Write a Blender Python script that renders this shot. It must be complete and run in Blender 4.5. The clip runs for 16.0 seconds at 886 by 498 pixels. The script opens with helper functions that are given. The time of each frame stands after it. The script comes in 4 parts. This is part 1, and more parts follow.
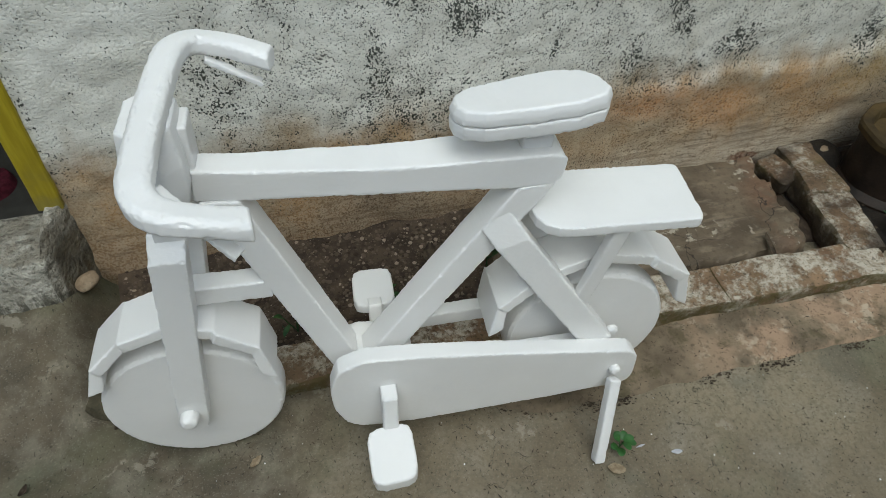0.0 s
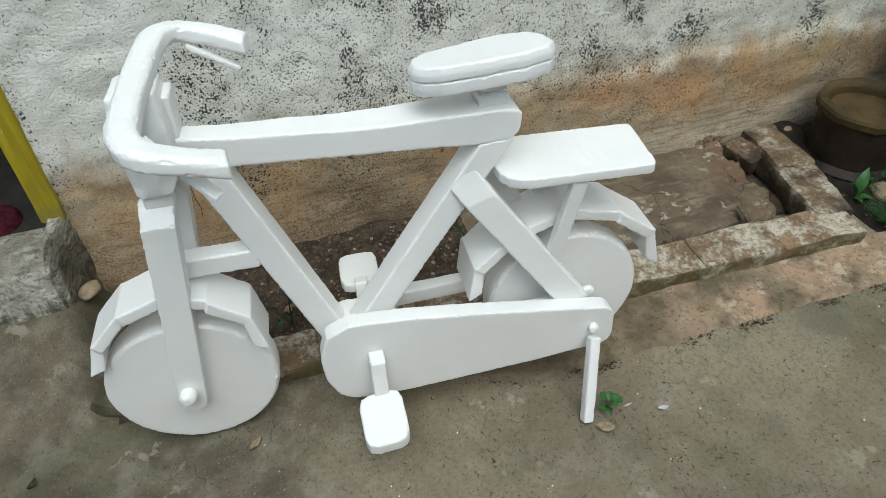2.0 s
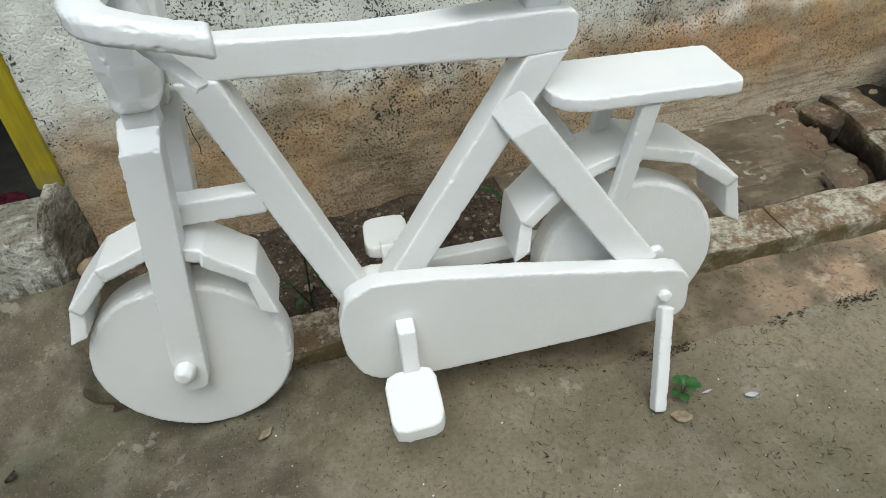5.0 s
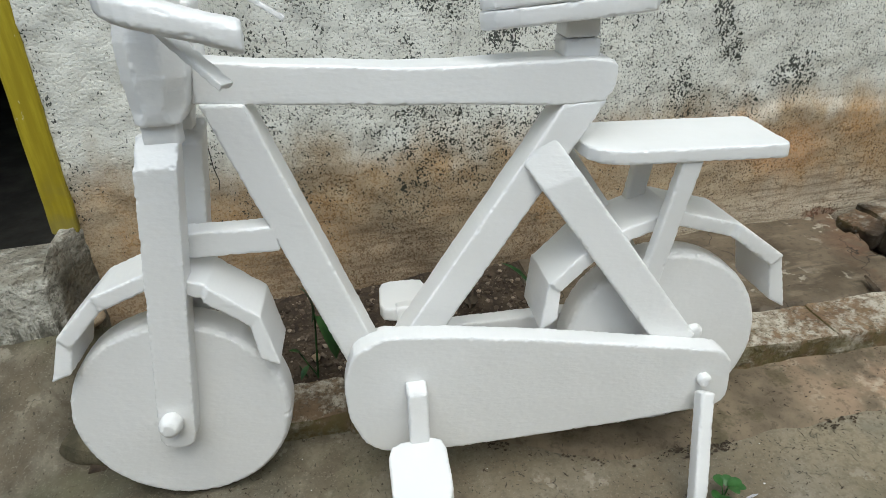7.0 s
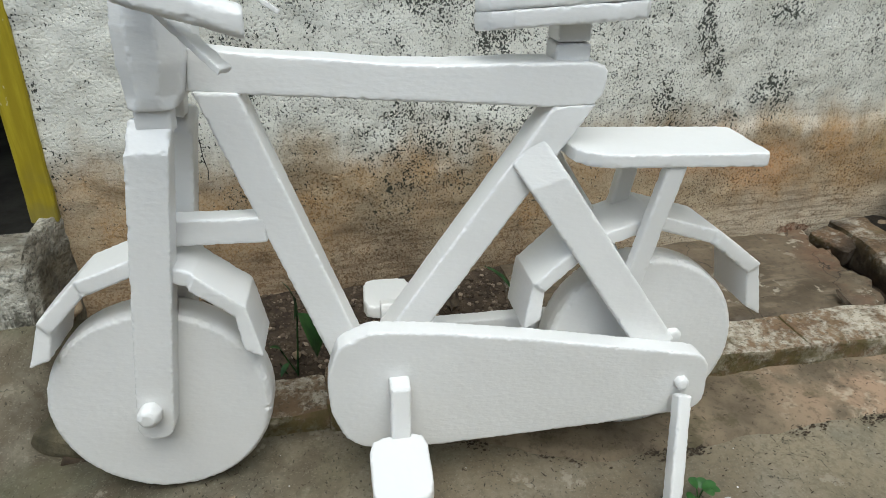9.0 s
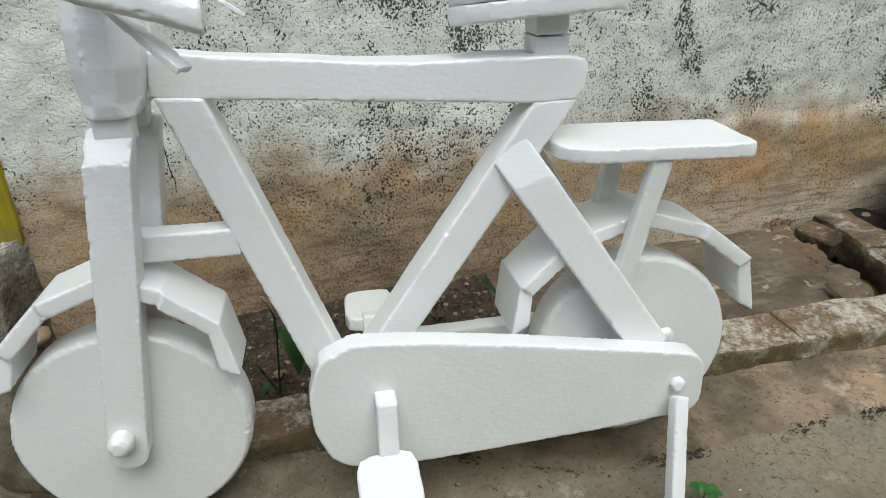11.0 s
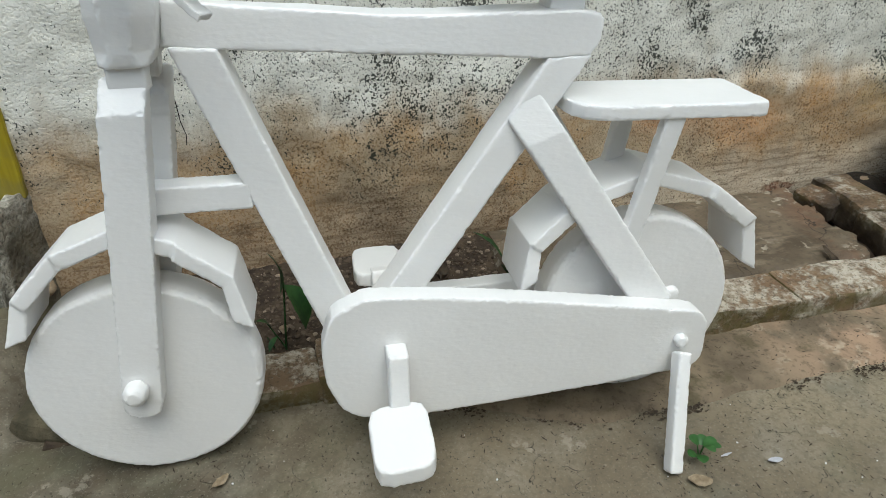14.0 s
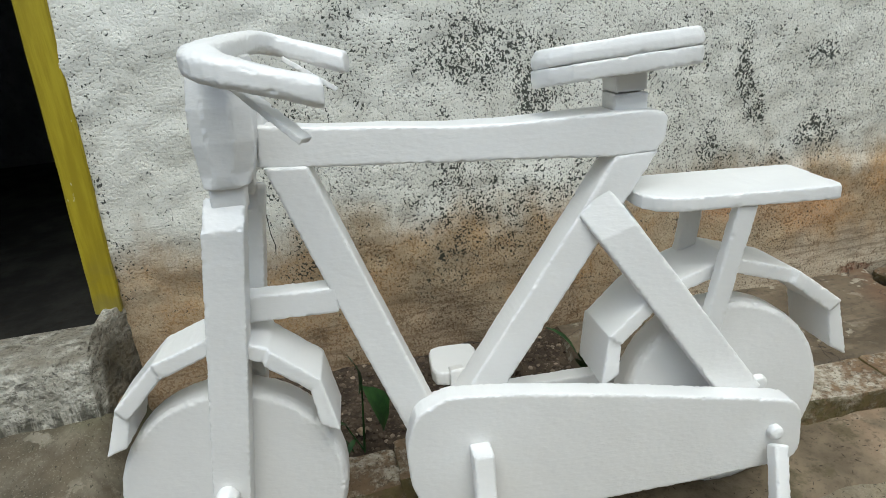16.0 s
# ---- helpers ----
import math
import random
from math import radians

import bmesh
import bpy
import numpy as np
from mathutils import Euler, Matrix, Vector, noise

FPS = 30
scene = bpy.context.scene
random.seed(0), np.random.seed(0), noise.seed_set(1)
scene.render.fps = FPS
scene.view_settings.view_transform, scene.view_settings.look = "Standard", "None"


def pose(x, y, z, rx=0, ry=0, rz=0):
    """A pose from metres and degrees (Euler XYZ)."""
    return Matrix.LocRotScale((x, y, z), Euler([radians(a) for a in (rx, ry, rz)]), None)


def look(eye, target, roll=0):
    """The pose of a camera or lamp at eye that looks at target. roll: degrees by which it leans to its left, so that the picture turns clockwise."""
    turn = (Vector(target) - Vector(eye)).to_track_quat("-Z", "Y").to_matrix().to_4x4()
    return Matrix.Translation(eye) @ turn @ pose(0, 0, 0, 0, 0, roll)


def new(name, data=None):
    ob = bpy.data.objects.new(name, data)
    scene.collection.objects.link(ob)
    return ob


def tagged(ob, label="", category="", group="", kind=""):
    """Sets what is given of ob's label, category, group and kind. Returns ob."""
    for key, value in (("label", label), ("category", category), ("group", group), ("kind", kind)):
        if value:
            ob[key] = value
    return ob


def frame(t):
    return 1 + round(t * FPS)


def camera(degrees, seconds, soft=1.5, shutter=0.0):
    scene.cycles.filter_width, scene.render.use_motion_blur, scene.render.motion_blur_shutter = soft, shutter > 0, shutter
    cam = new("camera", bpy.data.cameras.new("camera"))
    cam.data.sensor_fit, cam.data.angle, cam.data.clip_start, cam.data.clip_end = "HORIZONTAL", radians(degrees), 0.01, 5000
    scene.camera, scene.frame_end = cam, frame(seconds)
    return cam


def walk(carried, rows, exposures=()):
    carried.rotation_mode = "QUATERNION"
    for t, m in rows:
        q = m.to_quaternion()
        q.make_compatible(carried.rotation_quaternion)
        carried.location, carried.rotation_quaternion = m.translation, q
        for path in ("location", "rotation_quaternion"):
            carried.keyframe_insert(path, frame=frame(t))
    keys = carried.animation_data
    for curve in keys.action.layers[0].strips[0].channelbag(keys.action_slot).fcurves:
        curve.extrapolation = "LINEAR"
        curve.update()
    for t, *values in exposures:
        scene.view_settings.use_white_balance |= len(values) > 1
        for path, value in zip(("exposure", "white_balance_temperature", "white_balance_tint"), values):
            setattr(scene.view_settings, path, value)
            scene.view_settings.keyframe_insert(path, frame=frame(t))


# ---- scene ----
cam = camera(68.1, 16.0, soft=0.5)
PATH = [
    (0, (0.02, 0.161, 1.204), (0.412, 1.43, -0.292), 2.1),
    (0.5, (0.025, 0.057, 1.182), (0.463, 1.391, -0.242), 2.7),
    (1, (0.014, 0.059, 1.156), (0.463, 1.405, -0.254), 2.1),
    (1.5, (0.018, 0.039, 1.12), (0.535, 1.429, -0.222), 2.3),
    (2, (0.025, -0.005, 1.148), (0.432, 1.384, -0.232), -2.6),
    (2.5, (0.027, -0.007, 1.156), (0.398, 1.445, -0.169), -4.2),
    (3, (0.039, 0.003, 1.121), (0.431, 1.407, -0.249), -3.3),
    (3.5, (0.035, -0.014, 1.133), (0.329, 1.418, -0.232), -5.2),
    (4, (0.037, 0.05, 1.09), (0.324, 1.362, -0.392), -7.0),
    (6.3, (0.016, 0.042, 0.799), (0.328, 1.746, -0.201), -2.7),
    (6.5, (0.017, 0.045, 0.803), (0.296, 1.744, -0.215), -3.1),
    (7, (0.016, 0.045, 0.814), (0.354, 1.745, -0.184), -2.5),
    (7.5, (0.003, 0.039, 0.824), (0.366, 1.837, 0.028), -1.8),
    (8, (0.0, 0.037, 0.811), (0.413, 1.796, -0.046), -0.4),
    (8.5, (-0.007, 0.029, 0.813), (0.325, 1.801, -0.053), -1.2),
    (9, (-0.002, 0.031, 0.8), (0.41, 1.733, -0.166), 0.4),
    (9.2, (0.001, 0.035, 0.8), (0.392, 1.748, -0.156), -0.5),
    (11.3, (0.008, 0.067, 0.761), (0.479, 1.776, -0.166), -1.2),
    (11.5, (0.01, 0.075, 0.754), (0.462, 1.778, -0.192), -1.8),
    (12, (0.006, 0.079, 0.75), (0.465, 1.789, -0.179), -2.8),
    (12.5, (-0.028, 0.05, 0.773), (0.286, 1.794, -0.155), -4.6),
    (13, (-0.03, 0.033, 0.786), (0.328, 1.789, -0.101), -3.2),
    (13.5, (-0.026, 0.043, 0.777), (0.336, 1.743, -0.213), -3.2),
    (14, (-0.023, 0.055, 0.768), (0.454, 1.702, -0.26), -0.1),
    (14.5, (-0.04, 0.046, 0.783), (0.367, 1.822, -0.043), -2.4),
    (15, (-0.042, 0.041, 0.786), (0.361, 1.844, 0.018), -2.8),
    (15.5, (-0.054, 0.045, 0.786), (0.31, 1.865, 0.04), -4.0),
    (16, (-0.058, 0.043, 0.78), (0.303, 1.859, 0.023), -4.8),
]
walk(cam, [(t, look(eye, target, roll)) for t, eye, target, roll in PATH],
     exposures=[(0.0, -0.37, 5900, -1.5), (2.0, -0.04, 5900, -2.0), (4.0, -0.02, 5950, -2.0), (7.0, 0.01, 5970, 0.2), (16.0, 0.01, 5960, -0.3)])

# ---------------------------------------------------------------- light
world = bpy.data.worlds.new("overcast_sky")
scene.world = world
world.use_nodes = True
wn, wl = world.node_tree.nodes, world.node_tree.links
sky = wn.new("ShaderNodeTexSky")
sky.sky_type = "NISHITA"
sky.sun_disc = False
sky.sun_elevation, sky.sun_rotation = radians(66), radians(173)
sky.air_density, sky.dust_density, sky.ozone_density = 1.0, 4.0, 1.0
wn["Background"].inputs["Strength"].default_value = 0.15
wl.new(sky.outputs["Color"], wn["Background"].inputs["Color"])

sun_data = bpy.data.lights.new("sun", "SUN")
sun_data.energy, sun_data.angle, sun_data.color = 1.65, radians(60), (1.0, 0.98, 0.95)
sun = new("sun", sun_data)
sun.matrix_world = look((0.0, -1.0, 4.0), (0.2, 0.8, 0.0))


# ---------------------------------------------------------------- material helpers
class Nodes:
    """A small wrapper that makes node graphs short to write."""

    def __init__(self, name):
        self.mat = bpy.data.materials.new(name)
        self.mat.use_nodes = True
        self.n, self.l = self.mat.node_tree.nodes, self.mat.node_tree.links
        self.bsdf = self.n["Principled BSDF"]
        self.coord = self.n.new("ShaderNodeTexCoord").outputs["Object"]

    def put(self, sock, value):
        if isinstance(value, (int, float)):
            sock.default_value = value
        elif isinstance(value, tuple):
            sock.default_value = (*value, 1.0) if len(value) == 3 and sock.type == "RGBA" else value
        else:
            self.l.new(value, sock)

    def mapped(self, scale=(1, 1, 1), loc=(0, 0, 0), vec=None):
        m = self.n.new("ShaderNodeMapping")
        self.put(m.inputs["Vector"], vec or self.coord)
        m.inputs["Scale"].default_value, m.inputs["Location"].default_value = scale, loc
        return m.outputs["Vector"]

    def noise(self, scale, detail=4.0, rough=0.55, vec=None, distortion=0.0):
        t = self.n.new("ShaderNodeTexNoise")
        self.put(t.inputs["Vector"], vec or self.coord)
        for key, v in (("Scale", scale), ("Detail", detail), ("Roughness", rough), ("Distortion", distortion)):
            t.inputs[key].default_value = v
        return t.outputs["Fac"]

    def warped(self, scale, amount, vec=None):
        t = self.n.new("ShaderNodeTexNoise")
        self.put(t.inputs["Vector"], vec or self.coord)
        t.inputs["Scale"].default_value = scale
        sub = self.n.new("ShaderNodeVectorMath")
        sub.operation = "MULTIPLY_ADD"
        self.l.new(t.outputs["Color"], sub.inputs[0])
        sub.inputs[1].default_value = (amount,) * 3
        self.put(sub.inputs[2], vec or self.coord)
        return sub.outputs["Vector"]

    def voronoi(self, scale, feature="F1", vec=None, rand=1.0):
        t = self.n.new("ShaderNodeTexVoronoi")
        t.feature = feature
        self.put(t.inputs["Vector"], vec or self.coord)
        t.inputs["Scale"].default_value, t.inputs["Randomness"].default_value = scale, rand
        return t.outputs["Distance"]

    def ramp(self, fac, lo, hi, a=0.0, b=1.0):
        m = self.n.new("ShaderNodeMapRange")
        m.interpolation_type = "SMOOTHSTEP"
        self.put(m.inputs["Value"], fac)
        for key, v in (("From Min", lo), ("From Max", hi), ("To Min", a), ("To Max", b)):
            m.inputs[key].default_value = v
        return m.outputs["Result"]

    def math(self, op, a, b=0.0):
        m = self.n.new("ShaderNodeMath")
        m.operation = op
        self.put(m.inputs[0], a), self.put(m.inputs[1], b)
        return m.outputs[0]

    def mul(self, *facs):
        out = facs[0]
        for f in facs[1:]:
            out = self.math("MULTIPLY", out, f)
        return out

    def mix(self, fac, a, b):
        m = self.n.new("ShaderNodeMix")
        m.data_type = "RGBA"
        self.put(m.inputs["Factor"], fac), self.put(m.inputs["A"], a), self.put(m.inputs["B"], b)
        return m.outputs["Result"]

    def axis(self, k):
        s = self.n.new("ShaderNodeSeparateXYZ")
        self.l.new(self.coord, s.inputs[0])
        return s.outputs[k]

    def random(self):
        return self.n.new("ShaderNodeObjectInfo").outputs["Random"]

    def island(self):
        return self.n.new("ShaderNodeNewGeometry").outputs["Random Per Island"]

    def bump(self, height, distance, strength=1.0, normal=None):
        b = self.n.new("ShaderNodeBump")
        self.put(b.inputs["Height"], height)
        b.inputs["Distance"].default_value, b.inputs["Strength"].default_value = distance, strength
        if normal:
            self.l.new(normal, b.inputs["Normal"])
        return b.outputs["Normal"]

    def done(self, color, rough=0.8, normal=None, spec=0.4):
        self.put(self.bsdf.inputs["Base Color"], color)
        self.put(self.bsdf.inputs["Roughness"], rough)
        self.bsdf.inputs["Specular IOR Level"].default_value = spec
        if normal:
            self.l.new(normal, self.bsdf.inputs["Normal"])
        return self.mat


def foam_material():
    """White gloss-painted expanded foam, with beads and knife marks."""
    k = Nodes("painted_foam")
    beads = k.voronoi(230, "SMOOTH_F1", k.warped(60, 0.003))
    lumps = k.noise(95, 2)
    color = k.mix(k.ramp(k.noise(14, 3), 0.35, 0.7), (0.828, 0.822, 0.806), (0.848, 0.842, 0.828))
    color = k.mix(k.mul(k.ramp(k.noise(7, 4), 0.56, 0.74), 0.18), color, (0.78, 0.77, 0.745))
    peel = k.noise(175, 2, 0.5)
    n = k.bump(beads, 0.0005, 0.03)
    n = k.bump(peel, 0.0006, 0.07, n)
    n = k.bump(lumps, 0.0012, 0.09, n)
    ripple = k.noise(210, 2, 0.5, k.mapped((0.38, 0.12, 1.0)))
    n = k.bump(ripple, 0.0016, 0.32, n)
    k.bsdf.inputs["Subsurface Weight"].default_value = 0.4
    k.bsdf.inputs["Subsurface Radius"].default_value = (1.0, 1.0, 1.0)
    k.bsdf.inputs["Subsurface Scale"].default_value = 0.008
    return k.done(color, k.ramp(lumps, 0.35, 0.65, 0.30, 0.38), n, 0.5)


# moss patches on the wall: x, height, half width, half height, density
MOSS = [(0.30, 0.65, 0.17, 0.07, 0.85), (0.40, 0.56, 0.06, 0.05, 1.0), (0.875, 0.55, 0.028, 0.10, 1.0), (1.05, 0.575, 0.07, 0.035, 1.0),
        (1.07, 0.40, 0.05, 0.06, 0.95), (-0.10, 0.47, 0.06, 0.15, 0.75), (0.47, 0.36, 0.06, 0.035, 0.8), (0.21, 0.45, 0.03, 0.12, 0.85),
        (0.80, 0.39, 0.035, 0.09, 0.9), (0.90, 0.46, 0.02, 0.04, 0.95), (0.181, 0.255, 0.012, 0.028, 1.25), (0.60, 0.46, 0.012, 0.05, 1.0), (1.45, 0.36, 0.05, 0.08, 0.8),
        (0.36, 0.37, 0.30, 0.08, 0.60), (0.86, 0.33, 0.24, 0.06, 0.45), (0.30, 0.27, 0.16, 0.05, 0.50), (-0.05, 0.25, 0.10, 0.08, 0.6), (0.50, 0.30, 0.04, 0.06, 0.75), (0.70, 0.60, 0.16, 0.10, 0.5), (-0.20, 0.36, 0.05, 0.05, 0.7)]


def wall_material():
    """Old lime plaster: white above, brown and orange damp below, black moss in streaks."""
    k = Nodes("stained_plaster")
    x, z = k.axis("X"), k.axis("Z")
    big, mid, fine = k.noise(2.2, 3), k.noise(9, 5), k.noise(60, 6, 0.65)
    streak = k.noise(6, 5, 0.6, k.mapped((1.6, 1, 0.35)))
    white = k.mix(k.ramp(mid, 0.3, 0.7), (0.71, 0.69, 0.605), (0.84, 0.825, 0.745))
    white = k.mix(k.mul(k.ramp(streak, 0.54, 0.74), 0.22), white, (0.46, 0.46, 0.40))
    # damp band
    height = k.math("ADD", z, k.math("MULTIPLY", k.math("SUBTRACT", mid, 0.5), 0.16))
    height = k.math("ADD", height, k.math("MULTIPLY", k.math("SUBTRACT", streak, 0.5), 0.22))
    damp = k.ramp(height, 0.27, 0.40, 1.0, 0.0)
    orange = k.mix(k.ramp(k.noise(5, 4), 0.35, 0.68), (0.33, 0.24, 0.135), (0.42, 0.23, 0.07))
    orange = k.mix(k.mul(k.ramp(k.noise(22, 5), 0.45, 0.7), 0.6), orange, (0.47, 0.37, 0.225))
    for cx, cz, sx, sz, tone in ((0.875, 0.27, 0.14, 0.06, (0.50, 0.22, 0.06)), (1.07, 0.22, 0.10, 0.06, (0.52, 0.24, 0.065)), (1.26, 0.28, 0.07, 0.06, (0.50, 0.25, 0.06)), (1.49, 0.33, 0.09, 0.12, (0.40, 0.26, 0.05)), (1.72, 0.36, 0.14, 0.10, (0.20, 0.17, 0.12))):
        v = k.n.new("ShaderNodeVectorMath")
        v.operation = "LENGTH"
        k.l.new(k.mapped((1 / sx, 0, 1 / sz), (-(cx + 0.06) / sx, 0, -(cz + 0.06) / sz), k.warped(6, 0.12)), v.inputs[0])
        orange = k.mix(k.mul(k.ramp(v.outputs["Value"], 0.2, 1.4, 1.0, 0.0), k.ramp(fine, 0.30, 0.62, 0.5, 0.95)), orange, tone)
    right = k.ramp(x, 0.55, 0.95)
    pale = k.mul(k.ramp(height, 0.06, 0.17, 1.0, 0.0), right)
    orange = k.mix(k.mul(pale, 0.75), orange, (0.48, 0.42, 0.33))
    color = k.mix(k.mul(damp, 0.88), white, orange)
    foot = k.mul(k.ramp(height, 0.05, 0.2, 1.0, 0.0), k.ramp(x, 0.55, 0.9, 1.0, 0.0))
    color = k.mix(k.mul(foot, 0.6), color, (0.17, 0.12, 0.08))
    # bare red brick showing at the foot
    brick = k.mul(k.ramp(k.math("ADD", z, k.math("MULTIPLY", fine, 0.03)), 0.03, 0.06, 1.0, 0.0), k.ramp(k.noise(7, 3), 0.5, 0.56))
    color = k.mix(k.mul(brick, 0.7), color, (0.16, 0.06, 0.04))
    v = k.n.new("ShaderNodeVectorMath")
    v.operation = "LENGTH"
    k.l.new(k.mapped((1 / 0.055, 0, 1 / 0.016), (-1.225 / 0.055, 0, -0.055 / 0.016), k.warped(40, 0.02)), v.inputs[0])
    color = k.mix(k.ramp(v.outputs["Value"], 0.75, 1.05, 0.9, 0.0), color, k.mix(k.ramp(fine, 0.4, 0.6), (0.05, 0.022, 0.014), (0.15, 0.055, 0.032)))
    # moss: black specks, sparse everywhere, dense in a few streaky patches
    soft = k.warped(9, 0.10)
    mask = k.mul(k.ramp(k.noise(3.4, 5, 0.62, k.mapped((1.5, 1, 0.5), (4.1, 0, 1.3))), 0.46, 0.70), 0.50)
    for cx, cz, sx, sz, much in MOSS:
        place = k.mapped((1 / sx, 0, 1 / sz), (-(cx + 0.05) / sx, 0, -(cz + 0.05) / sz), soft)
        v = k.n.new("ShaderNodeVectorMath")
        v.operation = "LENGTH"
        k.l.new(place, v.inputs[0])
        mask = k.math("MAXIMUM", mask, k.ramp(v.outputs["Value"], 0.35, 1.5, much, 0.0))
    tall = k.mapped((1.05, 1, 0.92))
    grain = k.math("ADD", k.mul(k.noise(215, 2, 0.55, tall), 0.66), k.mul(k.noise(56, 4, 0.6, tall), 0.34))
    grain = k.math("ADD", grain, k.mul(k.math("SUBTRACT", mask, 1.0), 0.135))
    moss = k.ramp(grain, 0.492, 0.510)
    moss = k.mul(moss, k.ramp(height, 0.06, 0.22, 0.35, 1.0))
    grey = k.mul(mask, k.ramp(k.noise(24, 4, 0.6), 0.40, 0.64), 0.30)
    color = k.mix(grey, color, (0.17, 0.165, 0.135))
    # grain: pits darkened for dirt and shade, crests lightened as if lit
    cast = k.ramp(k.math("ADD", k.mul(k.noise(195, 2, 0.5), 0.75), k.mul(k.noise(48, 2, 0.5), 0.25)), 0.36, 0.54)
    fresh = k.noise(330, 2, 0.5)
    pits = k.mul(k.ramp(cast, 0.02, 0.26, 1.0, 0.0), k.ramp(k.noise(8, 4), 0.36, 0.64, 0.2, 1.0), k.ramp(x, -0.25, 0.10, 0.25, 1.0), k.math("SUBTRACT", 1.0, k.mul(damp, 0.25)))
    color = k.mix(k.mul(k.ramp(fresh, 0.48, 0.62), k.ramp(damp, 0.0, 1.0, 0.12, 0.42)), color, k.mix(damp, (0.36, 0.36, 0.32), (0.20, 0.13, 0.07)))
    color = k.mix(k.mul(pits, 0.9), color, k.mix(damp, (0.10, 0.10, 0.085), (0.10, 0.065, 0.035)))
    color = k.mix(k.mul(k.ramp(cast, 0.6, 1.0), 0.3), color, k.mix(damp, (0.80, 0.80, 0.74), (0.56, 0.46, 0.33)))
    prick = k.mul(k.ramp(k.noise(250, 2, 0.5), 0.35, 0.395, 1.0, 0.0), k.ramp(k.noise(6, 4), 0.36, 0.60, 0.3, 1.0), k.ramp(x, -0.25, 0.12, 0.25, 1.0))
    color = k.mix(k.mul(prick, 0.85), color, k.mix(damp, (0.07, 0.07, 0.06), (0.07, 0.045, 0.025)))
    # brush lines in the lower coat
    lines = k.noise(70, 3, 0.6, k.mapped((0.12, 1, 1.6)))
    lined = k.mul(k.ramp(height, 0.10, 0.20, 1.0, 0.0), k.ramp(lines, 0.5, 0.62))
    color = k.mix(k.mul(lined, 0.45), color, (0.16, 0.11, 0.065))
    color = k.mix(k.mul(moss, 0.92), color, (0.035, 0.04, 0.032))
    n = k.bump(cast, 0.0020, 0.45)
    n = k.bump(fresh, 0.002, 0.3, n)
    n = k.bump(k.noise(60, 2, 0.5), 0.005, 0.22, n)
    n = k.bump(k.math("SUBTRACT", 1.0, moss), 0.003, 0.6, n)
    return k.done(color, 0.92, n, 0.2)


def ground_material():
    """Worn grey-brown concrete with dust, hairline cracks and a darker brown left side."""
    k = Nodes("worn_concrete")
    big, mid, fine = k.noise(2.4, 4), k.noise(11, 5, 0.6), k.noise(120, 5, 0.65)
    color = k.mix(k.ramp(big, 0.36, 0.66), (0.160, 0.129, 0.083), (0.262, 0.220, 0.148))
    # mask of the darker brown tone towards the left of the yard
    damp = k.ramp(k.math("ADD", k.axis("X"), k.mul(mid, 0.5)), -0.05, 0.45, 1.0, 0.0)
    color = k.mix(k.mul(damp, 0.88), color, k.mix(k.ramp(k.noise(10, 5, 0.6), 0.4, 0.66), (0.052, 0.042, 0.028), (0.112, 0.090, 0.060)))
    color = k.mix(k.mul(k.ramp(mid, 0.42, 0.72), 0.55), color, (0.28, 0.25, 0.19))
    color = k.mix(k.mul(k.ramp(k.noise(5, 5, 0.6, k.mapped((1, 1, 1), (3, 7, 0))), 0.55, 0.68), 0.5), color, (0.12, 0.115, 0.085))
    color = k.mix(k.ramp(fine, 0.42, 0.68, 0.0, 0.5), color, (0.11, 0.092, 0.06))
    color = k.mix(k.mul(k.ramp(k.noise(260, 3, 0.6), 0.58, 0.66), 0.28), color, (0.34, 0.31, 0.24))
    color = k.mix(k.mul(k.ramp(k.noise(3.1, 4, 0.6, k.mapped((1, 1, 1), (8, 2, 0))), 0.52, 0.68), 0.35), color, (0.10, 0.115, 0.06))
    white = k.mul(k.ramp(k.noise(18, 5, 0.65), 0.6, 0.66), k.ramp(k.noise(4.5, 2), 0.5, 0.6))
    color = k.mix(k.mul(white, 0.35), color, (0.44, 0.40, 0.32))
    edge = k.voronoi(15, "DISTANCE_TO_EDGE", k.warped(30, 0.05, k.warped(9, 0.06)))
    cracks = k.mul(k.ramp(edge, 0.0, 0.008, 1.0, 0.0), k.ramp(k.noise(5, 3), 0.52, 0.58), k.ramp(k.noise(60, 3), 0.36, 0.5))
    color = k.mix(k.mul(cracks, 0.9), color, (0.03, 0.025, 0.018))
    specks = k.ramp(k.noise(190, 3, 0.6, k.mapped((1, 0.6, 1))), 0.64, 0.68)
    color = k.mix(k.mul(specks, 0.75), color, (0.035, 0.030, 0.02))
    n = k.bump(fine, 0.0025, 0.5)
    n = k.bump(mid, 0.008, 0.4, n)
    n = k.bump(k.math("SUBTRACT", 1.0, cracks), 0.003, 0.7, n)
    return k.done(color, k.ramp(big, 0.3, 0.7, 0.62, 0.88), n, 0.35)


